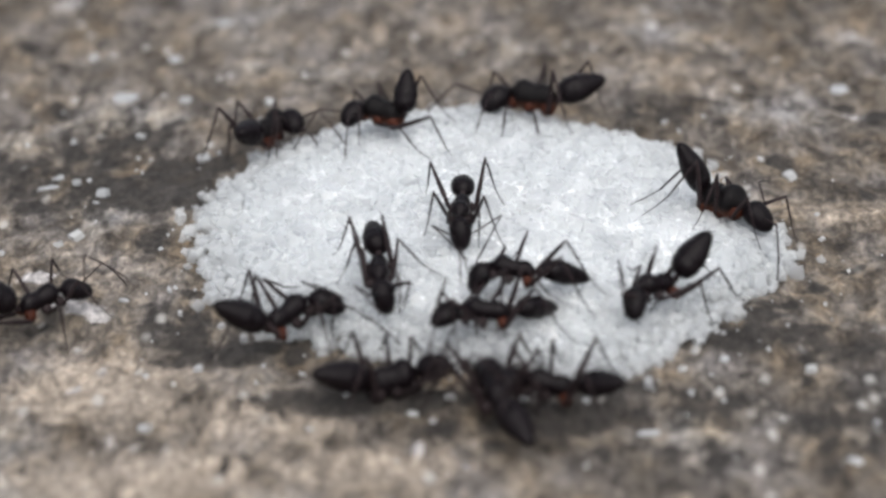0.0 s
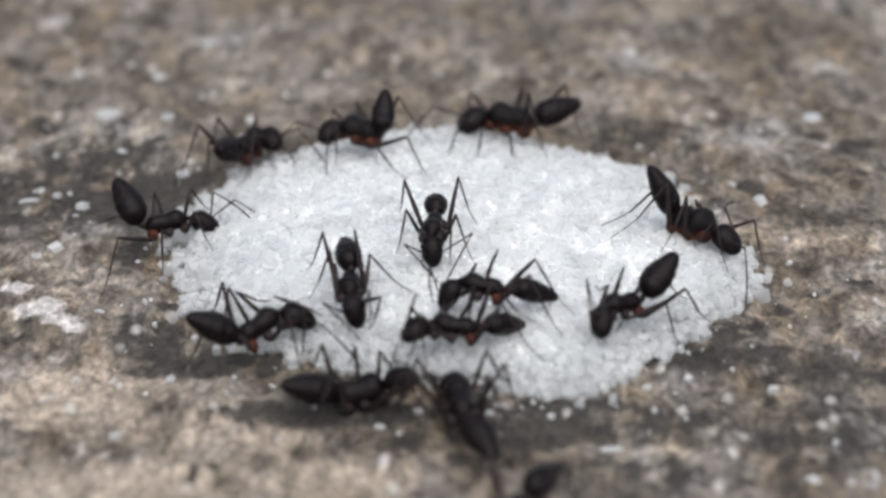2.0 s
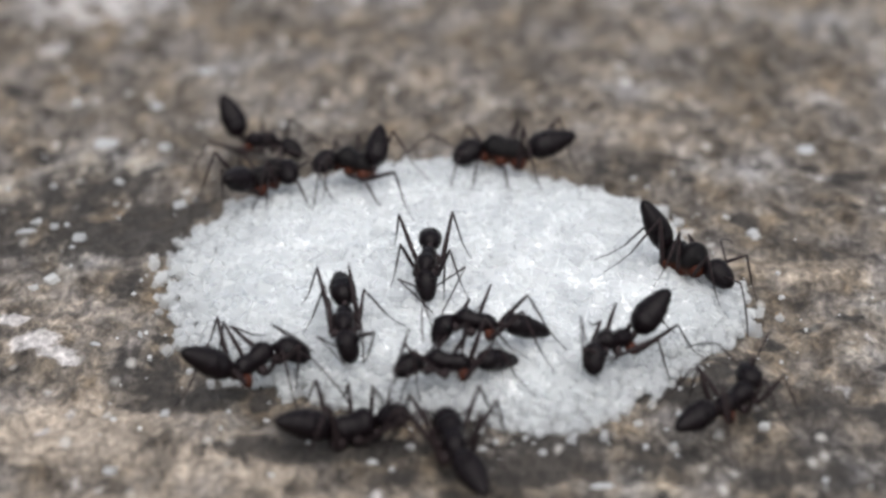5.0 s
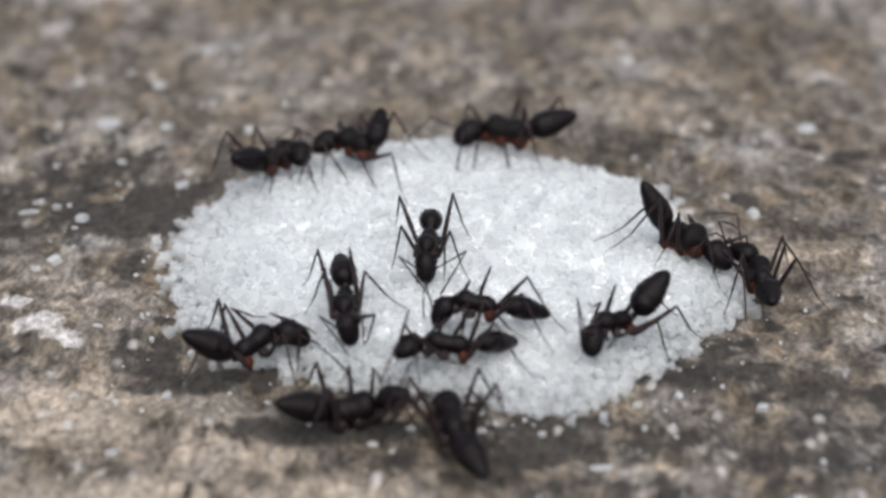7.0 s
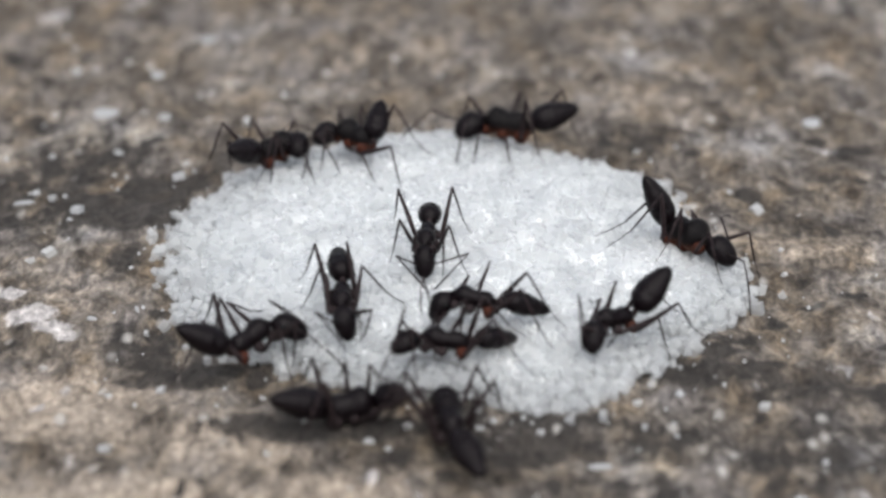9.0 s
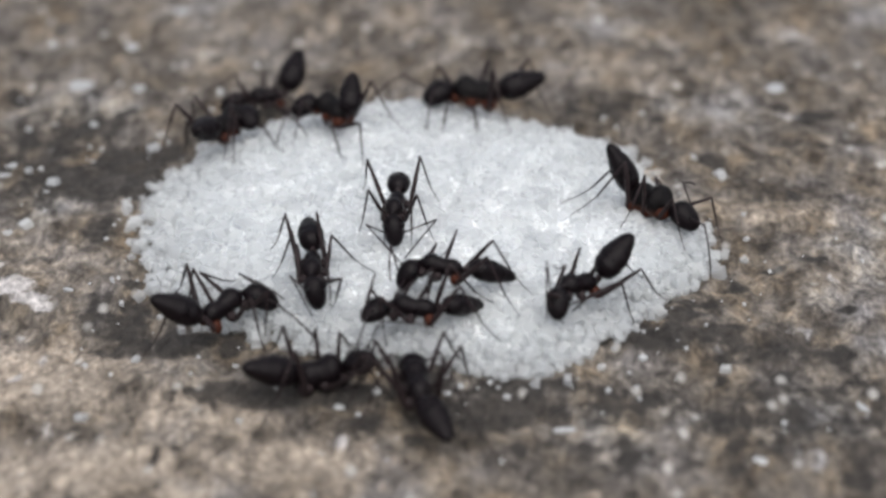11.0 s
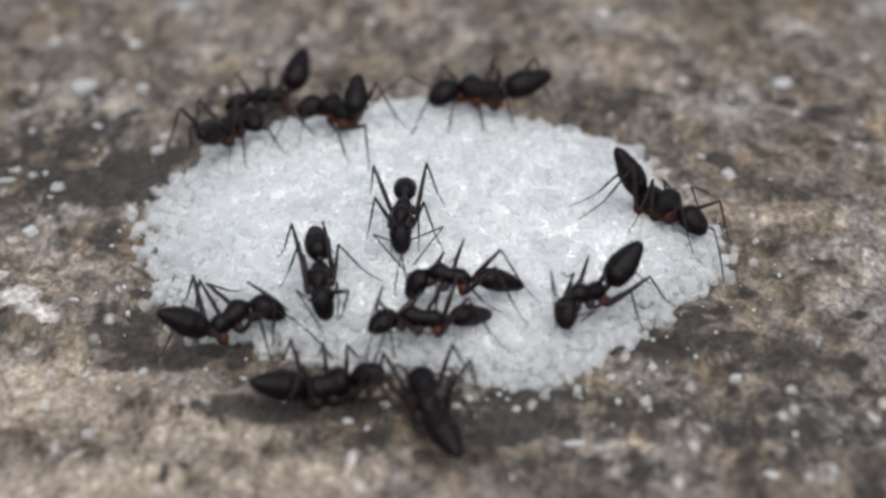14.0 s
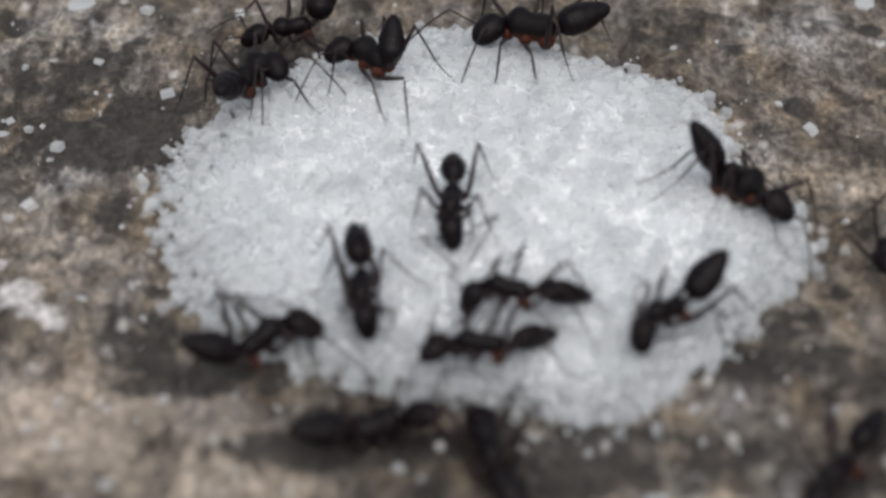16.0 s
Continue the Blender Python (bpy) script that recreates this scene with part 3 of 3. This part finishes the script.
CHEST_RINGS = [(1.42, 0.08, 0.08, 0.0), (1.26, 0.11, 0.11, 0.0), (1.1, 0.2, 0.2, 0.02), (0.95, 0.34, 0.32, 0.04), (0.75, 0.45, 0.42, 0.05), (0.5, 0.47, 0.46, 0.04), (0.25, 0.42, 0.43, -0.02), (0.05, 0.38, 0.40, -0.08), (-0.15, 0.37, 0.40, -0.10), (-0.4, 0.39, 0.43, -0.08), (-0.7, 0.40, 0.42, -0.08), (-0.92, 0.35, 0.36, -0.12), (-1.08, 0.25, 0.26, -0.16), (-1.2, 0.14, 0.14, -0.18)]
GASTER_RINGS = [(0.0, 0.10, 0.10, 0.0), (0.07, 0.28, 0.27, 0.02), (0.24, 0.48, 0.46, 0.05), (0.52, 0.61, 0.57, 0.07), (0.82, 0.675, 0.63, 0.08), (0.86, 0.652, 0.608, 0.08), (1.2, 0.69, 0.635, 0.06), (1.45, 0.67, 0.61, 0.05), (1.49, 0.645, 0.585, 0.05), (1.8, 0.59, 0.53, 0.03), (2.03, 0.51, 0.46, 0.02), (2.07, 0.483, 0.435, 0.02),
                (2.35, 0.42, 0.375, 0.0), (2.58, 0.31, 0.28, -0.02), (2.74, 0.20, 0.18, -0.03), (2.83, 0.09, 0.08, -0.04)]
NODE_RINGS = [(-1.1, 0.12, 0.12, -0.16), (-1.2, 0.15, 0.18, -0.12), (-1.3, 0.18, 0.30, 0.0), (-1.38, 0.16, 0.27, 0.0), (-1.47, 0.12, 0.13, -0.02), (-1.58, 0.10, 0.10, 0.03)]


def scaled(rings, s, flip=1, bulk=1.0):
    return [(flip * x * s * MM, w * bulk * s * MM, h * bulk * s * MM, z * s * MM) for x, w, h, z in rings]


def bend_knee(hip, foot, a, b, lean, up):
    """The knee of a two-boned limb between hip and foot, tipped by lean degrees out of the upright."""
    v = foot - hip
    d = min(v.length, 0.985 * (a + b))
    e = v.normalized()
    n = (up - e * up.dot(e)).normalized()
    m = e.cross(n)
    u = (a * a - b * b + d * d) / (2 * d)
    w = math.sqrt(max(a * a - u * u, 0))
    return hip + e * u + (n * math.cos(radians(lean)) + m * math.sin(radians(lean))) * w, hip + e * d


def unit(az, el):
    return Vector((math.cos(radians(el)) * math.cos(radians(az)), math.cos(radians(el)) * math.sin(radians(az)), math.sin(radians(el))))


def ant(label, at, turn, rise, size, head, gaster, feet=None, lean=(0,) * 6, feelers=((-40, 35, -25, -35), (40, 35, 25, -35)), group="ants feeding on the sugar", bulk=1.12, rusty=(2,), abdomen=1.0, stout=1.0, tuck=0.0):
    """An ant about seven millimetres long; at is the middle of its chest in millimetres, feet stand on stone or sugar."""
    s = size
    base = new("ant")
    base.matrix_basis = pose(at[0] * MM, at[1] * MM, at[2] * MM, 0, -rise, turn)
    tagged(base, label, "ant", group)
    into = base.matrix_basis.inverted()
    up = (into.to_3x3() @ Vector((0, 0, 1))).normalized()
    part("thorax", lathe("thorax", scaled(CHEST_RINGS, s, 1, bulk)), BELLY if len(rusty) > 1 else BLACK, base)
    part("petiole", lathe("petiole", scaled(NODE_RINGS, s), 12), BROWN, base)
    rear = part("gaster", lathe("gaster", scaled(GASTER_RINGS, s * abdomen, -1, stout)), BLACK, base, "glossy black pointed gaster", at=Matrix.Translation(((tuck - 1.5) * s * MM, 0, 0.05 * s * MM)) @ pose(0, 0, 0, 0, gaster[1], gaster[0]))
    face = part("head", lathe("head", scaled(HEAD_RINGS, s, 1, 1.06 * min(1.15, 0.5 + 0.5 * bulk / 1.12))), BLACK, base, at=Matrix.Translation((1.36 * s * MM, 0, 0)) @ pose(0, 0, 0, 0, -head[1], head[0]))
    for side in (-1, 1):
        jaw = [(1.36, 0.22 * side, -0.12), (1.54, 0.20 * side, -0.15), (1.68, 0.09 * side, -0.17), (1.74, 0.01 * side, -0.18)]
        part("mandible", tube("mandible", [Vector(p) * s * MM for p in jaw], [r * s * MM for r in (0.15, 0.13, 0.08, 0.02)], 8), RUST, face, "rust-brown mandible")
        eye = lathe("eye", [(x * s * MM, r * s * MM, r * s * MM, 0) for x, r in ((-0.17, 0.03), (-0.12, 0.11), (0, 0.16), (0.12, 0.11), (0.17, 0.03))], 10)
        part("eye", eye, EYE, face, at=Matrix.Translation((0.62 * s * MM, 0.49 * side * s * MM, 0.27 * s * MM)))
        az, el, az2, el2, *span = feelers[0 if side < 0 else 1]
        scape, lash_length = span or (1.7, 2.7)
        root = Vector((1.15, 0.26 * side, 0.28))
        elbow = root + unit(az, el) * scape
        tip = elbow + unit(az2, el2) * lash_length
        arm = part("antenna", tube("antenna", [Vector((0, 0, 0)), (elbow - root) * 0.5 * s * MM, (elbow - root) * s * MM], [r * s * MM for r in (0.045, 0.048, 0.055)], 7), BROWN, face, at=Matrix.Translation(root * s * MM))
        whip = (tip - elbow)
        sag = Vector((0, 0, -0.12))
        bend = [elbow - root, elbow - root + whip * 0.35 - sag, elbow - root + whip * 0.7 - sag, tip - root]
        lash = tube("antenna", [p * s * MM for p in bend], [r * s * MM for r in (0.038, 0.045, 0.05, 0.03)], 7)
        merged = bmesh.new()
        merged.from_mesh(arm.data)
        merged.from_mesh(lash)
        merged.to_mesh(arm.data)
        merged.free()
        arm.data.shade_smooth()
    legs = []
    for i, hip in enumerate(HIPS):
        a, b = REACH[i]
        h = Vector(hip) * s * MM
        if feet is None:
            w = base.matrix_basis @ (Vector((STANCE[i][0], STANCE[i][1], 0)) * s * MM)
            fx, fy = w.x / MM, w.y / MM
        else:
            fx, fy = feet[i]
        foot = into @ Vector((fx * MM, fy * MM, (surface(fx, fy) + 0.02) * MM))
        out = Vector((0, math.copysign(1, hip[1]), 0))
        joint = h + (out * 0.32 + Vector((0.06 * (1 - i % 3), 0, -0.30 if i % 3 == 2 else -0.16))) * s * MM
        knee, foot = bend_knee(joint, foot, a * s * MM, b * s * MM, lean[i], up)
        shin = foot - knee
        ankle = knee + shin * 0.52 - up * (0.10 * shin.length)
        toe = foot - ankle
        coxa = RUST if i % 3 in rusty else BROWN
        limb = part("leg", tube("leg", [Vector((0, 0, 0.12 * s * MM)) - out * 0.14 * s * MM, (joint - h) * 0.05, (joint - h) * 0.55, joint - h], [r * bulk * s * MM for r in ((0.2, 0.27, 0.22, 0.11) if i % 3 == 2 else (0.18, 0.23, 0.18, 0.10))], 10), coxa, base, "rust-brown hip joint" if coxa is RUST else "", at=Matrix.Translation(h))
        o, k, f, an = joint - h, knee - h, foot - h, ankle - h
        part("femur", tube("femur", [o, o.lerp(k, 0.12), o.lerp(k, 0.4), o.lerp(k, 0.8), k, k + (k - o).normalized() * 0.05 * s * MM], [r * s * MM for r in ((0.08, 0.135, 0.15, 0.105, 0.068, 0.028) if i % 3 == 2 else (0.072, 0.11, 0.12, 0.085, 0.062, 0.026))], 8), BROWN, limb)
        part("tibia", tube("tibia", [k, k.lerp(an, 0.15), k.lerp(an, 0.6), an], [r * s * MM for r in (0.046, 0.062, 0.062, 0.044)], 7), BROWN, limb)
        part("tarsus", tube("tarsus", [an, an.lerp(f, 0.5) - up * 0.05 * s * MM, an.lerp(f, 0.85), f], [r * s * MM for r in (0.036, 0.028, 0.024, 0.018)], 6), BROWN, limb)
        legs.append(limb)
    return dict(base=base, head=face, gaster=rear, legs=legs, at=at, turn=turn, rise=rise)


ant_1 = ant("black ant crouched at the rim of the sugar", at=(-11.96, 8.75, 2.26), turn=53, rise=5, size=1.10, head=(-120, -1), gaster=(24, 31), feet=[(-8.2, 4.9), (-12.1, 5.3), (-14.8, 8.9), (-11.8, 12.8), (-14.7, 10.9), (-16.6, 7.3)], lean=[3, 0, -36, 0, 0, 0], feelers=[(-40, 35, -25, -35), (40, 35, 25, -35)], bulk=1.6, rusty=(0, 1, 2), stout=1.15, tuck=0.25)
ant_2 = ant("black ant with raised gaster drinking at the sugar rim", at=(-5.19, 8.14, 3.34), turn=157, rise=4, size=1.04, head=(77, -14), gaster=(101, 67), feet=[(-7.2, 11.4), (-4.0, 11.2), (-0.7, 9.1), (-6.6, 5.1), (-2.3, 3.3), (-0.7, 2.4)], lean=[0, -30, 0, 0, 0, -30], feelers=[(-40, 35, -25, -35), (40, 35, 25, -35)], bulk=1.65, rusty=(0, 1, 2), abdomen=0.9, stout=1.15, tuck=0.15)
ant_3 = ant("large black ant with rust-red underside at the sugar rim", at=(3.96, 11.35, 2.63), turn=165, rise=3, size=1.20, head=(56, -11), gaster=(27, 20), feet=[(1.1, 14.7), (4.8, 15.1), (8.9, 13.2), (1.7, 5.7), (4.2, 4.4), (6.1, 6.1)], lean=[0, 6, 0, 0, 0, 0], feelers=[(-40, 35, -25, -35), (40, 35, 25, -35)], bulk=1.65, rusty=(0, 1, 2), abdomen=0.93, stout=1.22, tuck=0.25)
ant_4 = ant("black ant with rust-red belly climbing off the sugar rim", at=(13.6, -4.15, 2.62), turn=-45, rise=2, size=1.10, head=(10, -29), gaster=(42, 67), feet=[(15.2, -7.8), (11.6, -6.5), (9.0, -4.9), (17.7, -4.6), (16.3, -1.6), (8.5, -3.4)], lean=[0, 0, 0, 0, -51, 0], feelers=[(-40, 35, -25, -35), (162, 27, -62, 39)], bulk=1.92, rusty=(0, 1, 2), abdomen=1.04, stout=1.0, tuck=0.2)
ant_5 = ant("black ant with raised gaster and rust hip standing on sugar", at=(8.81, -14.59, 3.01), turn=-145, rise=7, size=1.00, head=(54, -43), gaster=(-9, 55), feet=[(7.7, -10.5), (8.2, -12.0), (12.7, -10.8), (8.0, -16.0), (12.0, -14.0), (14.0, -11.5)], lean=[36, 18, 0, 0, -3, 9], feelers=[(-166, 20, 5, -20, 2.4, 3.0), (101, 38, -76, -69, 1.5, 1.8)], bulk=1.25, abdomen=1.0, stout=1.24)
ant_6 = ant("black ant standing high on thin legs on white sugar", at=(1.64, -13.31, 3.53), turn=167, rise=4, size=0.98, head=(53, -50), gaster=(27, -16), feet=[(-0.4, -12.0), (1.6, -9.7), (6.5, -13.8), (0.8, -14.3), (0.8, -16.3), (5.8, -15.8)], lean=[81, 24, 0, 0, 0, 0], feelers=[(-141, 29, 45, 12), (40, 35, 25, -35)], bulk=1.2)
ant_7 = ant("slender black ant stretched flat over white sugar", at=(0.16, -16.29, 2.75), turn=173, rise=2, size=1.01, head=(48, -7), gaster=(45, -15), feet=[(-2.1, -14.6), (0.7, -13.5), (4.6, -14.7), (-2.6, -15.9), (-1.3, -17.1), (4.7, -17.5)], lean=[69, 27, 0, 0, 0, 0], feelers=[(-156, 52, 29, -36), (40, 35, 25, -35)], bulk=1.2, stout=0.95)
ant_8 = ant("black ant feeding head down on white sugar", at=(-0.86, -6.55, 3.85), turn=-96, rise=-2, size=1.00, head=(10, -48), gaster=(6, -13), feet=[(-1.5, -8.4), (-3.0, -7.3), (-2.8, -1.6), (0.0, -8.6), (1.4, -8.4), (1.6, -3.2)], lean=[0, -12, -9, 0, 12, -3], feelers=[(-112, 36, 37, -7), (113, 8, -37, -10, 2.2, 3.3)], rusty=())
ant_9 = ant("black ant with round gaster bent head down in sugar", at=(-5.25, -12.83, 3.51), turn=-90, rise=0, size=1.04, head=(30, -58), gaster=(9, 14), feet=[(-5.7, -11.6), (-7.6, -11.4), (-7.8, -8.3), (-4.3, -14.3), (-1.9, -11.3), (-4.6, -8.3)], lean=[-6, 21, 0, 0, -42, -9], feelers=[(-142, -15, 9, 32), (143, -24, -30, 34)], rusty=(), abdomen=0.86, stout=1.2)
ant_10 = ant("black ant reaching from stone up onto the sugar", at=(-9.96, -14.84, 2.17), turn=43, rise=10, size=1.12, head=(-52, -25), gaster=(-21, 46), feet=[(-7.8, -15.3), (-7.5, -17.4), (-14.2, -16.0), (-9.1, -10.9), (-12.3, -12.1), (-13.0, -10.3)], lean=[0, 0, 0, -57, 0, 0], feelers=[(-60, 30, -20, -20), (174, 8, -25, 9)], bulk=1.2, stout=1.1, tuck=0.15)
ant_11 = ant("black ant lying close against the sugar rim on stone", at=(-4.65, -19.95, 1.05), turn=16, rise=3, size=1.06, head=(-44, 29), gaster=(16, 30), feet=[(-0.9, -21.2), (-4.5, -20.4), (-7.5, -23.6), (-2.9, -16.7), (-5.4, -16.1), (-7.6, -16.2)], lean=[0, 0, 0, 0, 0, -6], feelers=[(-40, 35, -25, -35), (40, 35, 25, -35)], bulk=1.7, rusty=(), abdomen=1.12, stout=1.08, tuck=0.35)
ant_12 = ant("black ant with its head in the sugar rim", at=(0.3, -22.2, 1.80), turn=99, rise=6, size=1.16, head=(-10, -58), gaster=(15, -4), feet=[(2.7, -18.3), (3.2, -20.2), (3.5, -24.4), (-2.5, -18.9), (-3.4, -21.6), (-3.0, -24.4)], lean=[0, 12, 9, 0, 0, 0], feelers=[(-40, 35, -25, -35), (40, 35, 25, -35)], bulk=1.3, rusty=(), stout=0.98, tuck=0.1)
ant_13 = ant("black ant walking over bare stone beside the sugar", at=(3.00, -21.77, 1.40), turn=165, rise=4, size=1.04, head=(61, 9), gaster=(-21, 25), feet=[(0.6, -18.9), (3.8, -18.5), (6.7, -18.8), (-0.6, -23.1), (2.0, -25.0), (5.9, -25.3)], lean=[0, 0, 9, 0, 0, 0], feelers=[(-40, 35, -25, -35), (40, 35, 25, -35)], group="ants walking past the sugar", bulk=1.3, abdomen=0.95, stout=1.1)
ant_14 = ant("black ant with upturned gaster visiting the sugar rim", at=(-16.00, -1.94, 2.09), turn=13, rise=2, size=1.00, head=(-17, -22), gaster=(-58, 52), feet=[(-13.0, -4.9), (-15.7, -5.2), (-21.1, -6.1), (-13.5, 0.8), (-17.0, 1.9), (-23.8, -1.6)], lean=[0, 0, 18, 0, 0, 18], feelers=[(103, 63, -12, -20), (40, 35, 25, -35)], group="ants walking past the sugar", bulk=1.3, abdomen=1.05, stout=1.2)
ant_15 = ant("black ant hurrying over bare stone", at=(20.4, -20.2, 1.55), turn=-130, rise=3, size=1.0, head=(0, -20), gaster=(0, 10), group="ants walking past the sugar")


# ---- movement ----
def course(a, rows, rise=None, lift=1.55):
    """Rows of seconds, x, y and heading, with a height where the ant climbs; a heading is carried on the short way round."""
    keys, last = [], None
    for t, x, y, turn, *z in rows:
        if last is not None:
            turn = last + (turn - last + 180) % 360 - 180
        last = turn
        keys.append((t, pose(x * MM, y * MM, (z[0] if z else lift) * MM, 0, -(a["rise"] if rise is None else rise), turn)))
    walk(a["base"], keys)


def stride(a, spells, swing=15, pace=0.1, spread=(), since=0.0):
    """The six legs swing in two sets of three while the ant walks, and rest in between; from a moment on some are spread by degrees."""
    for i, leg in enumerate(a["legs"]):
        rest = leg.matrix_basis.copy()
        sign = (1 if i in (0, 2, 4) else -1) * (1 if i < 3 else -1)
        rows, apart = [(0.0, rest)], rest @ pose(0, 0, 0, 0, 0, dict(spread).get(i, 0))
        for begin, end in spells:
            if begin >= since:
                rest = apart
            n = max(2, round((end - begin) / pace))
            if begin > rows[-1][0]:
                rows.append((begin, rest))
            for k in range(1, n):
                beat = (1 if k % 2 else -1) * sign
                rows.append((begin + k * (end - begin) / n, rest @ pose(0, 0, 0, 7 * beat * (1 if i < 3 else -1), 0, swing * beat)))
            rows.append((end, rest))
        if rows[-1][0] < 16.0:
            rows.append((16.0, rest))
        walk(leg, rows)


def nod(a, seed, head=3.0, feeler=9.0):
    """The head dips and the antennae wave a little."""
    rng = np.random.default_rng(seed)
    rest = a["head"].matrix_basis.copy()
    rows = [(t, rest @ pose(0, 0, 0, 0, rng.uniform(-head, head), rng.uniform(-head, head))) for t in np.arange(0, 16.1, 0.8)]
    walk(a["head"], rows)
    for child in a["head"].children:
        if child.name.startswith("antenna"):
            still = child.matrix_basis.copy()
            walk(child, [(t, still @ pose(0, 0, 0, 0, rng.uniform(-feeler, feeler), rng.uniform(-feeler, feeler))) for t in np.arange(0, 16.1, 0.4)])


def tilt(a, rows):
    """The gaster is raised or lowered: seconds, sideways and upward degrees."""
    at = a["gaster"].matrix_basis.translation.copy()
    walk(a["gaster"], [(t, Matrix.Translation(at) @ pose(0, 0, 0, 0, up, side)) for t, side, up in rows])


def motions():
    feeding = [ant_1, ant_2, ant_3, ant_4, ant_5, ant_6, ant_7, ant_8, ant_9, ant_10, ant_11, ant_12]
    for n, a in enumerate(feeding + [ant_13, ant_14, ant_15]):
        nod(a, 40 + n)
    # the two ants on the far rim shift as they feed
    course(ant_1, [(0, -11.96, 8.75, 53, 2.26), (3.7, -11.96, 8.75, 53, 2.26), (5.8, -9.95, 7.36, 38, 2.88), (8.7, -9.95, 7.36, 38, 2.88), (10.8, -11.27, 7.13, 54, 2.73), (16, -11.27, 7.13, 54, 2.73)])
    course(ant_2, [(0, -5.19, 8.14, 157, 3.34), (3.7, -5.19, 8.14, 157, 3.34), (5.8, -5.3, 8.1, 145, 3.37), (8.7, -5.3, 8.1, 145, 3.37), (10.8, -4.8, 7.9, 135, 3.2), (16, -4.8, 7.9, 135, 3.2)])
    tilt(ant_2, [(0, 105, 67), (3.7, 105, 67), (5.8, 114, 42), (8.7, 114, 42), (10.8, 129, 53), (16, 129, 53)])
    # one ant leaves the near rim, comes back, goes round to the side and off
    course(ant_13, [(0, 3.0, -21.77, 165), (0.7, 3.0, -21.8, 165), (0.9, 4.2, -21.4, 156), (1.1, 5.3, -21.6, 160), (1.3, 6.2, -24.6, -162), (1.5, 6.4, -26.4, -139), (1.8, 4.1, -29.0, -134), (2.0, 2.4, -31.9, -123), (2.3, 3.0, -36.5, -60), (2.7, 8.0, -36.0, 20), (3.0, 10.5, -31, 100),
                    (3.2, 8.8, -26.4, 128), (3.4, 4.9, -22.9, 94), (3.5, 4.3, -21.4, 99), (3.7, 4.9, -21.4, 93), (4.1, 6.5, -23.5, 20), (4.8, 13, -20.0, 35), (5.8, 17.9, -13.0, 55), (6.0, 18.1, -12.4, 53), (6.4, 18.4, -9.8, 73), (6.6, 18.3, -6.6, 86), (7.0, 17.6, -6.4, 90), (7.2, 18.2, -6.6, 70),
                    (7.4, 20.0, -6.2, 45), (7.6, 21.4, -4.4, 59), (7.8, 23.9, 1.6, 78), (8.0, 24.8, 10.7, 79), (8.2, 26.6, 15.3, 71), (8.5, 29.3, 26.0, 73), (8.8, 33, 38, 70), (11.0, 50, 45, 10), (13.0, 60, 20, -70), (15.2, 38, 6, -140), (15.7, 25, -3.2, -138), (16.0, 20.7, -8.3, -135)])
    tilt(ant_13, [(0, -26, 28), (0.8, -26, 28), (1.3, 0, 12), (3.3, 0, 5), (3.7, 0, 0), (5.8, 0, 8), (7.0, 2, 12), (16, 0, 12)])
    stride(ant_13, [(0.7, 3.7), (4.0, 6.8), (7.1, 16.0)])
    # another comes in over the stone, feeds twice at the rim and wanders off between
    course(ant_14, [(0, -23.1, -11.3, 40), (0.3, -20.8, -0.6, 0), (0.5, -19.0, -1.5, 2), (0.65, -18.3, -0.8, 0), (0.9, -17.6, -0.9, 5), (1.2, -16.4, -1.6, 13, 1.9), (1.5, -16.0, -1.94, 13, 2.09), (2.5, -16.1, -1.9, 13, 2.09), (2.7, -17.6, -0.6, 0), (2.8, -19.0, 0.9, 20), (3.0, -19.7, 3.3, 85), (3.2, -17.2, 16.6, 40),
                    (3.35, -16.4, 19.4, 75), (3.5, -15.8, 20.8, 88), (3.7, -14.1, 17.6, 0), (4.6, -12.0, 16.5, -20), (5.8, -10.2, 14.9, 0), (6.0, -10.1, 15.3, 12), (6.2, -12.0, 16.7, 30), (6.4, -13.4, 24.2, 112), (6.6, -16.4, 32.0, 118), (6.9, -19.0, 46.6, 103), (7.6, -24, 66, 110), (8.3, -20, 76, 40), (8.9, -8, 72, -40), (9.6, -1, 52, -100), (10.2, -4, 26, -125), (10.6, -8.6, 15.2, -150), (10.8, -9.4, 13.7, -159), (16, -9.4, 13.7, -159)])
    stride(ant_14, [(0, 1.3), (2.5, 3.8), (4.0, 5.8), (6.0, 10.8)], spread=((1, -12), (2, 48), (4, 12), (5, -58)), since=2.4)
    tilt(ant_14, [(0, -20, 45), (0.5, -10, 10), (0.9, -35, 42), (1.3, -58, 52), (2.5, -58, 55), (3.0, 0, 62), (3.5, 0, 78), (5.8, -20, 62), (6.3, 0, 66), (6.8, 0, 66), (9.0, 0, 40), (10.8, 48, 46), (16, 48, 46)])
    # a third crosses the near corner at the end
    course(ant_15, [(0, 120, 40, -150), (12.0, 60, 2, -140), (14.8, 26.5, -13.0, -140), (15.3, 21.4, -16.8, -134), (15.5, 19.6, -18.2, -130), (15.7, 18.0, -20.4, -130), (16.0, 15.4, -24.2, -126)])
    stride(ant_15, [(0.0, 16.0)], pace=0.14)


motions()
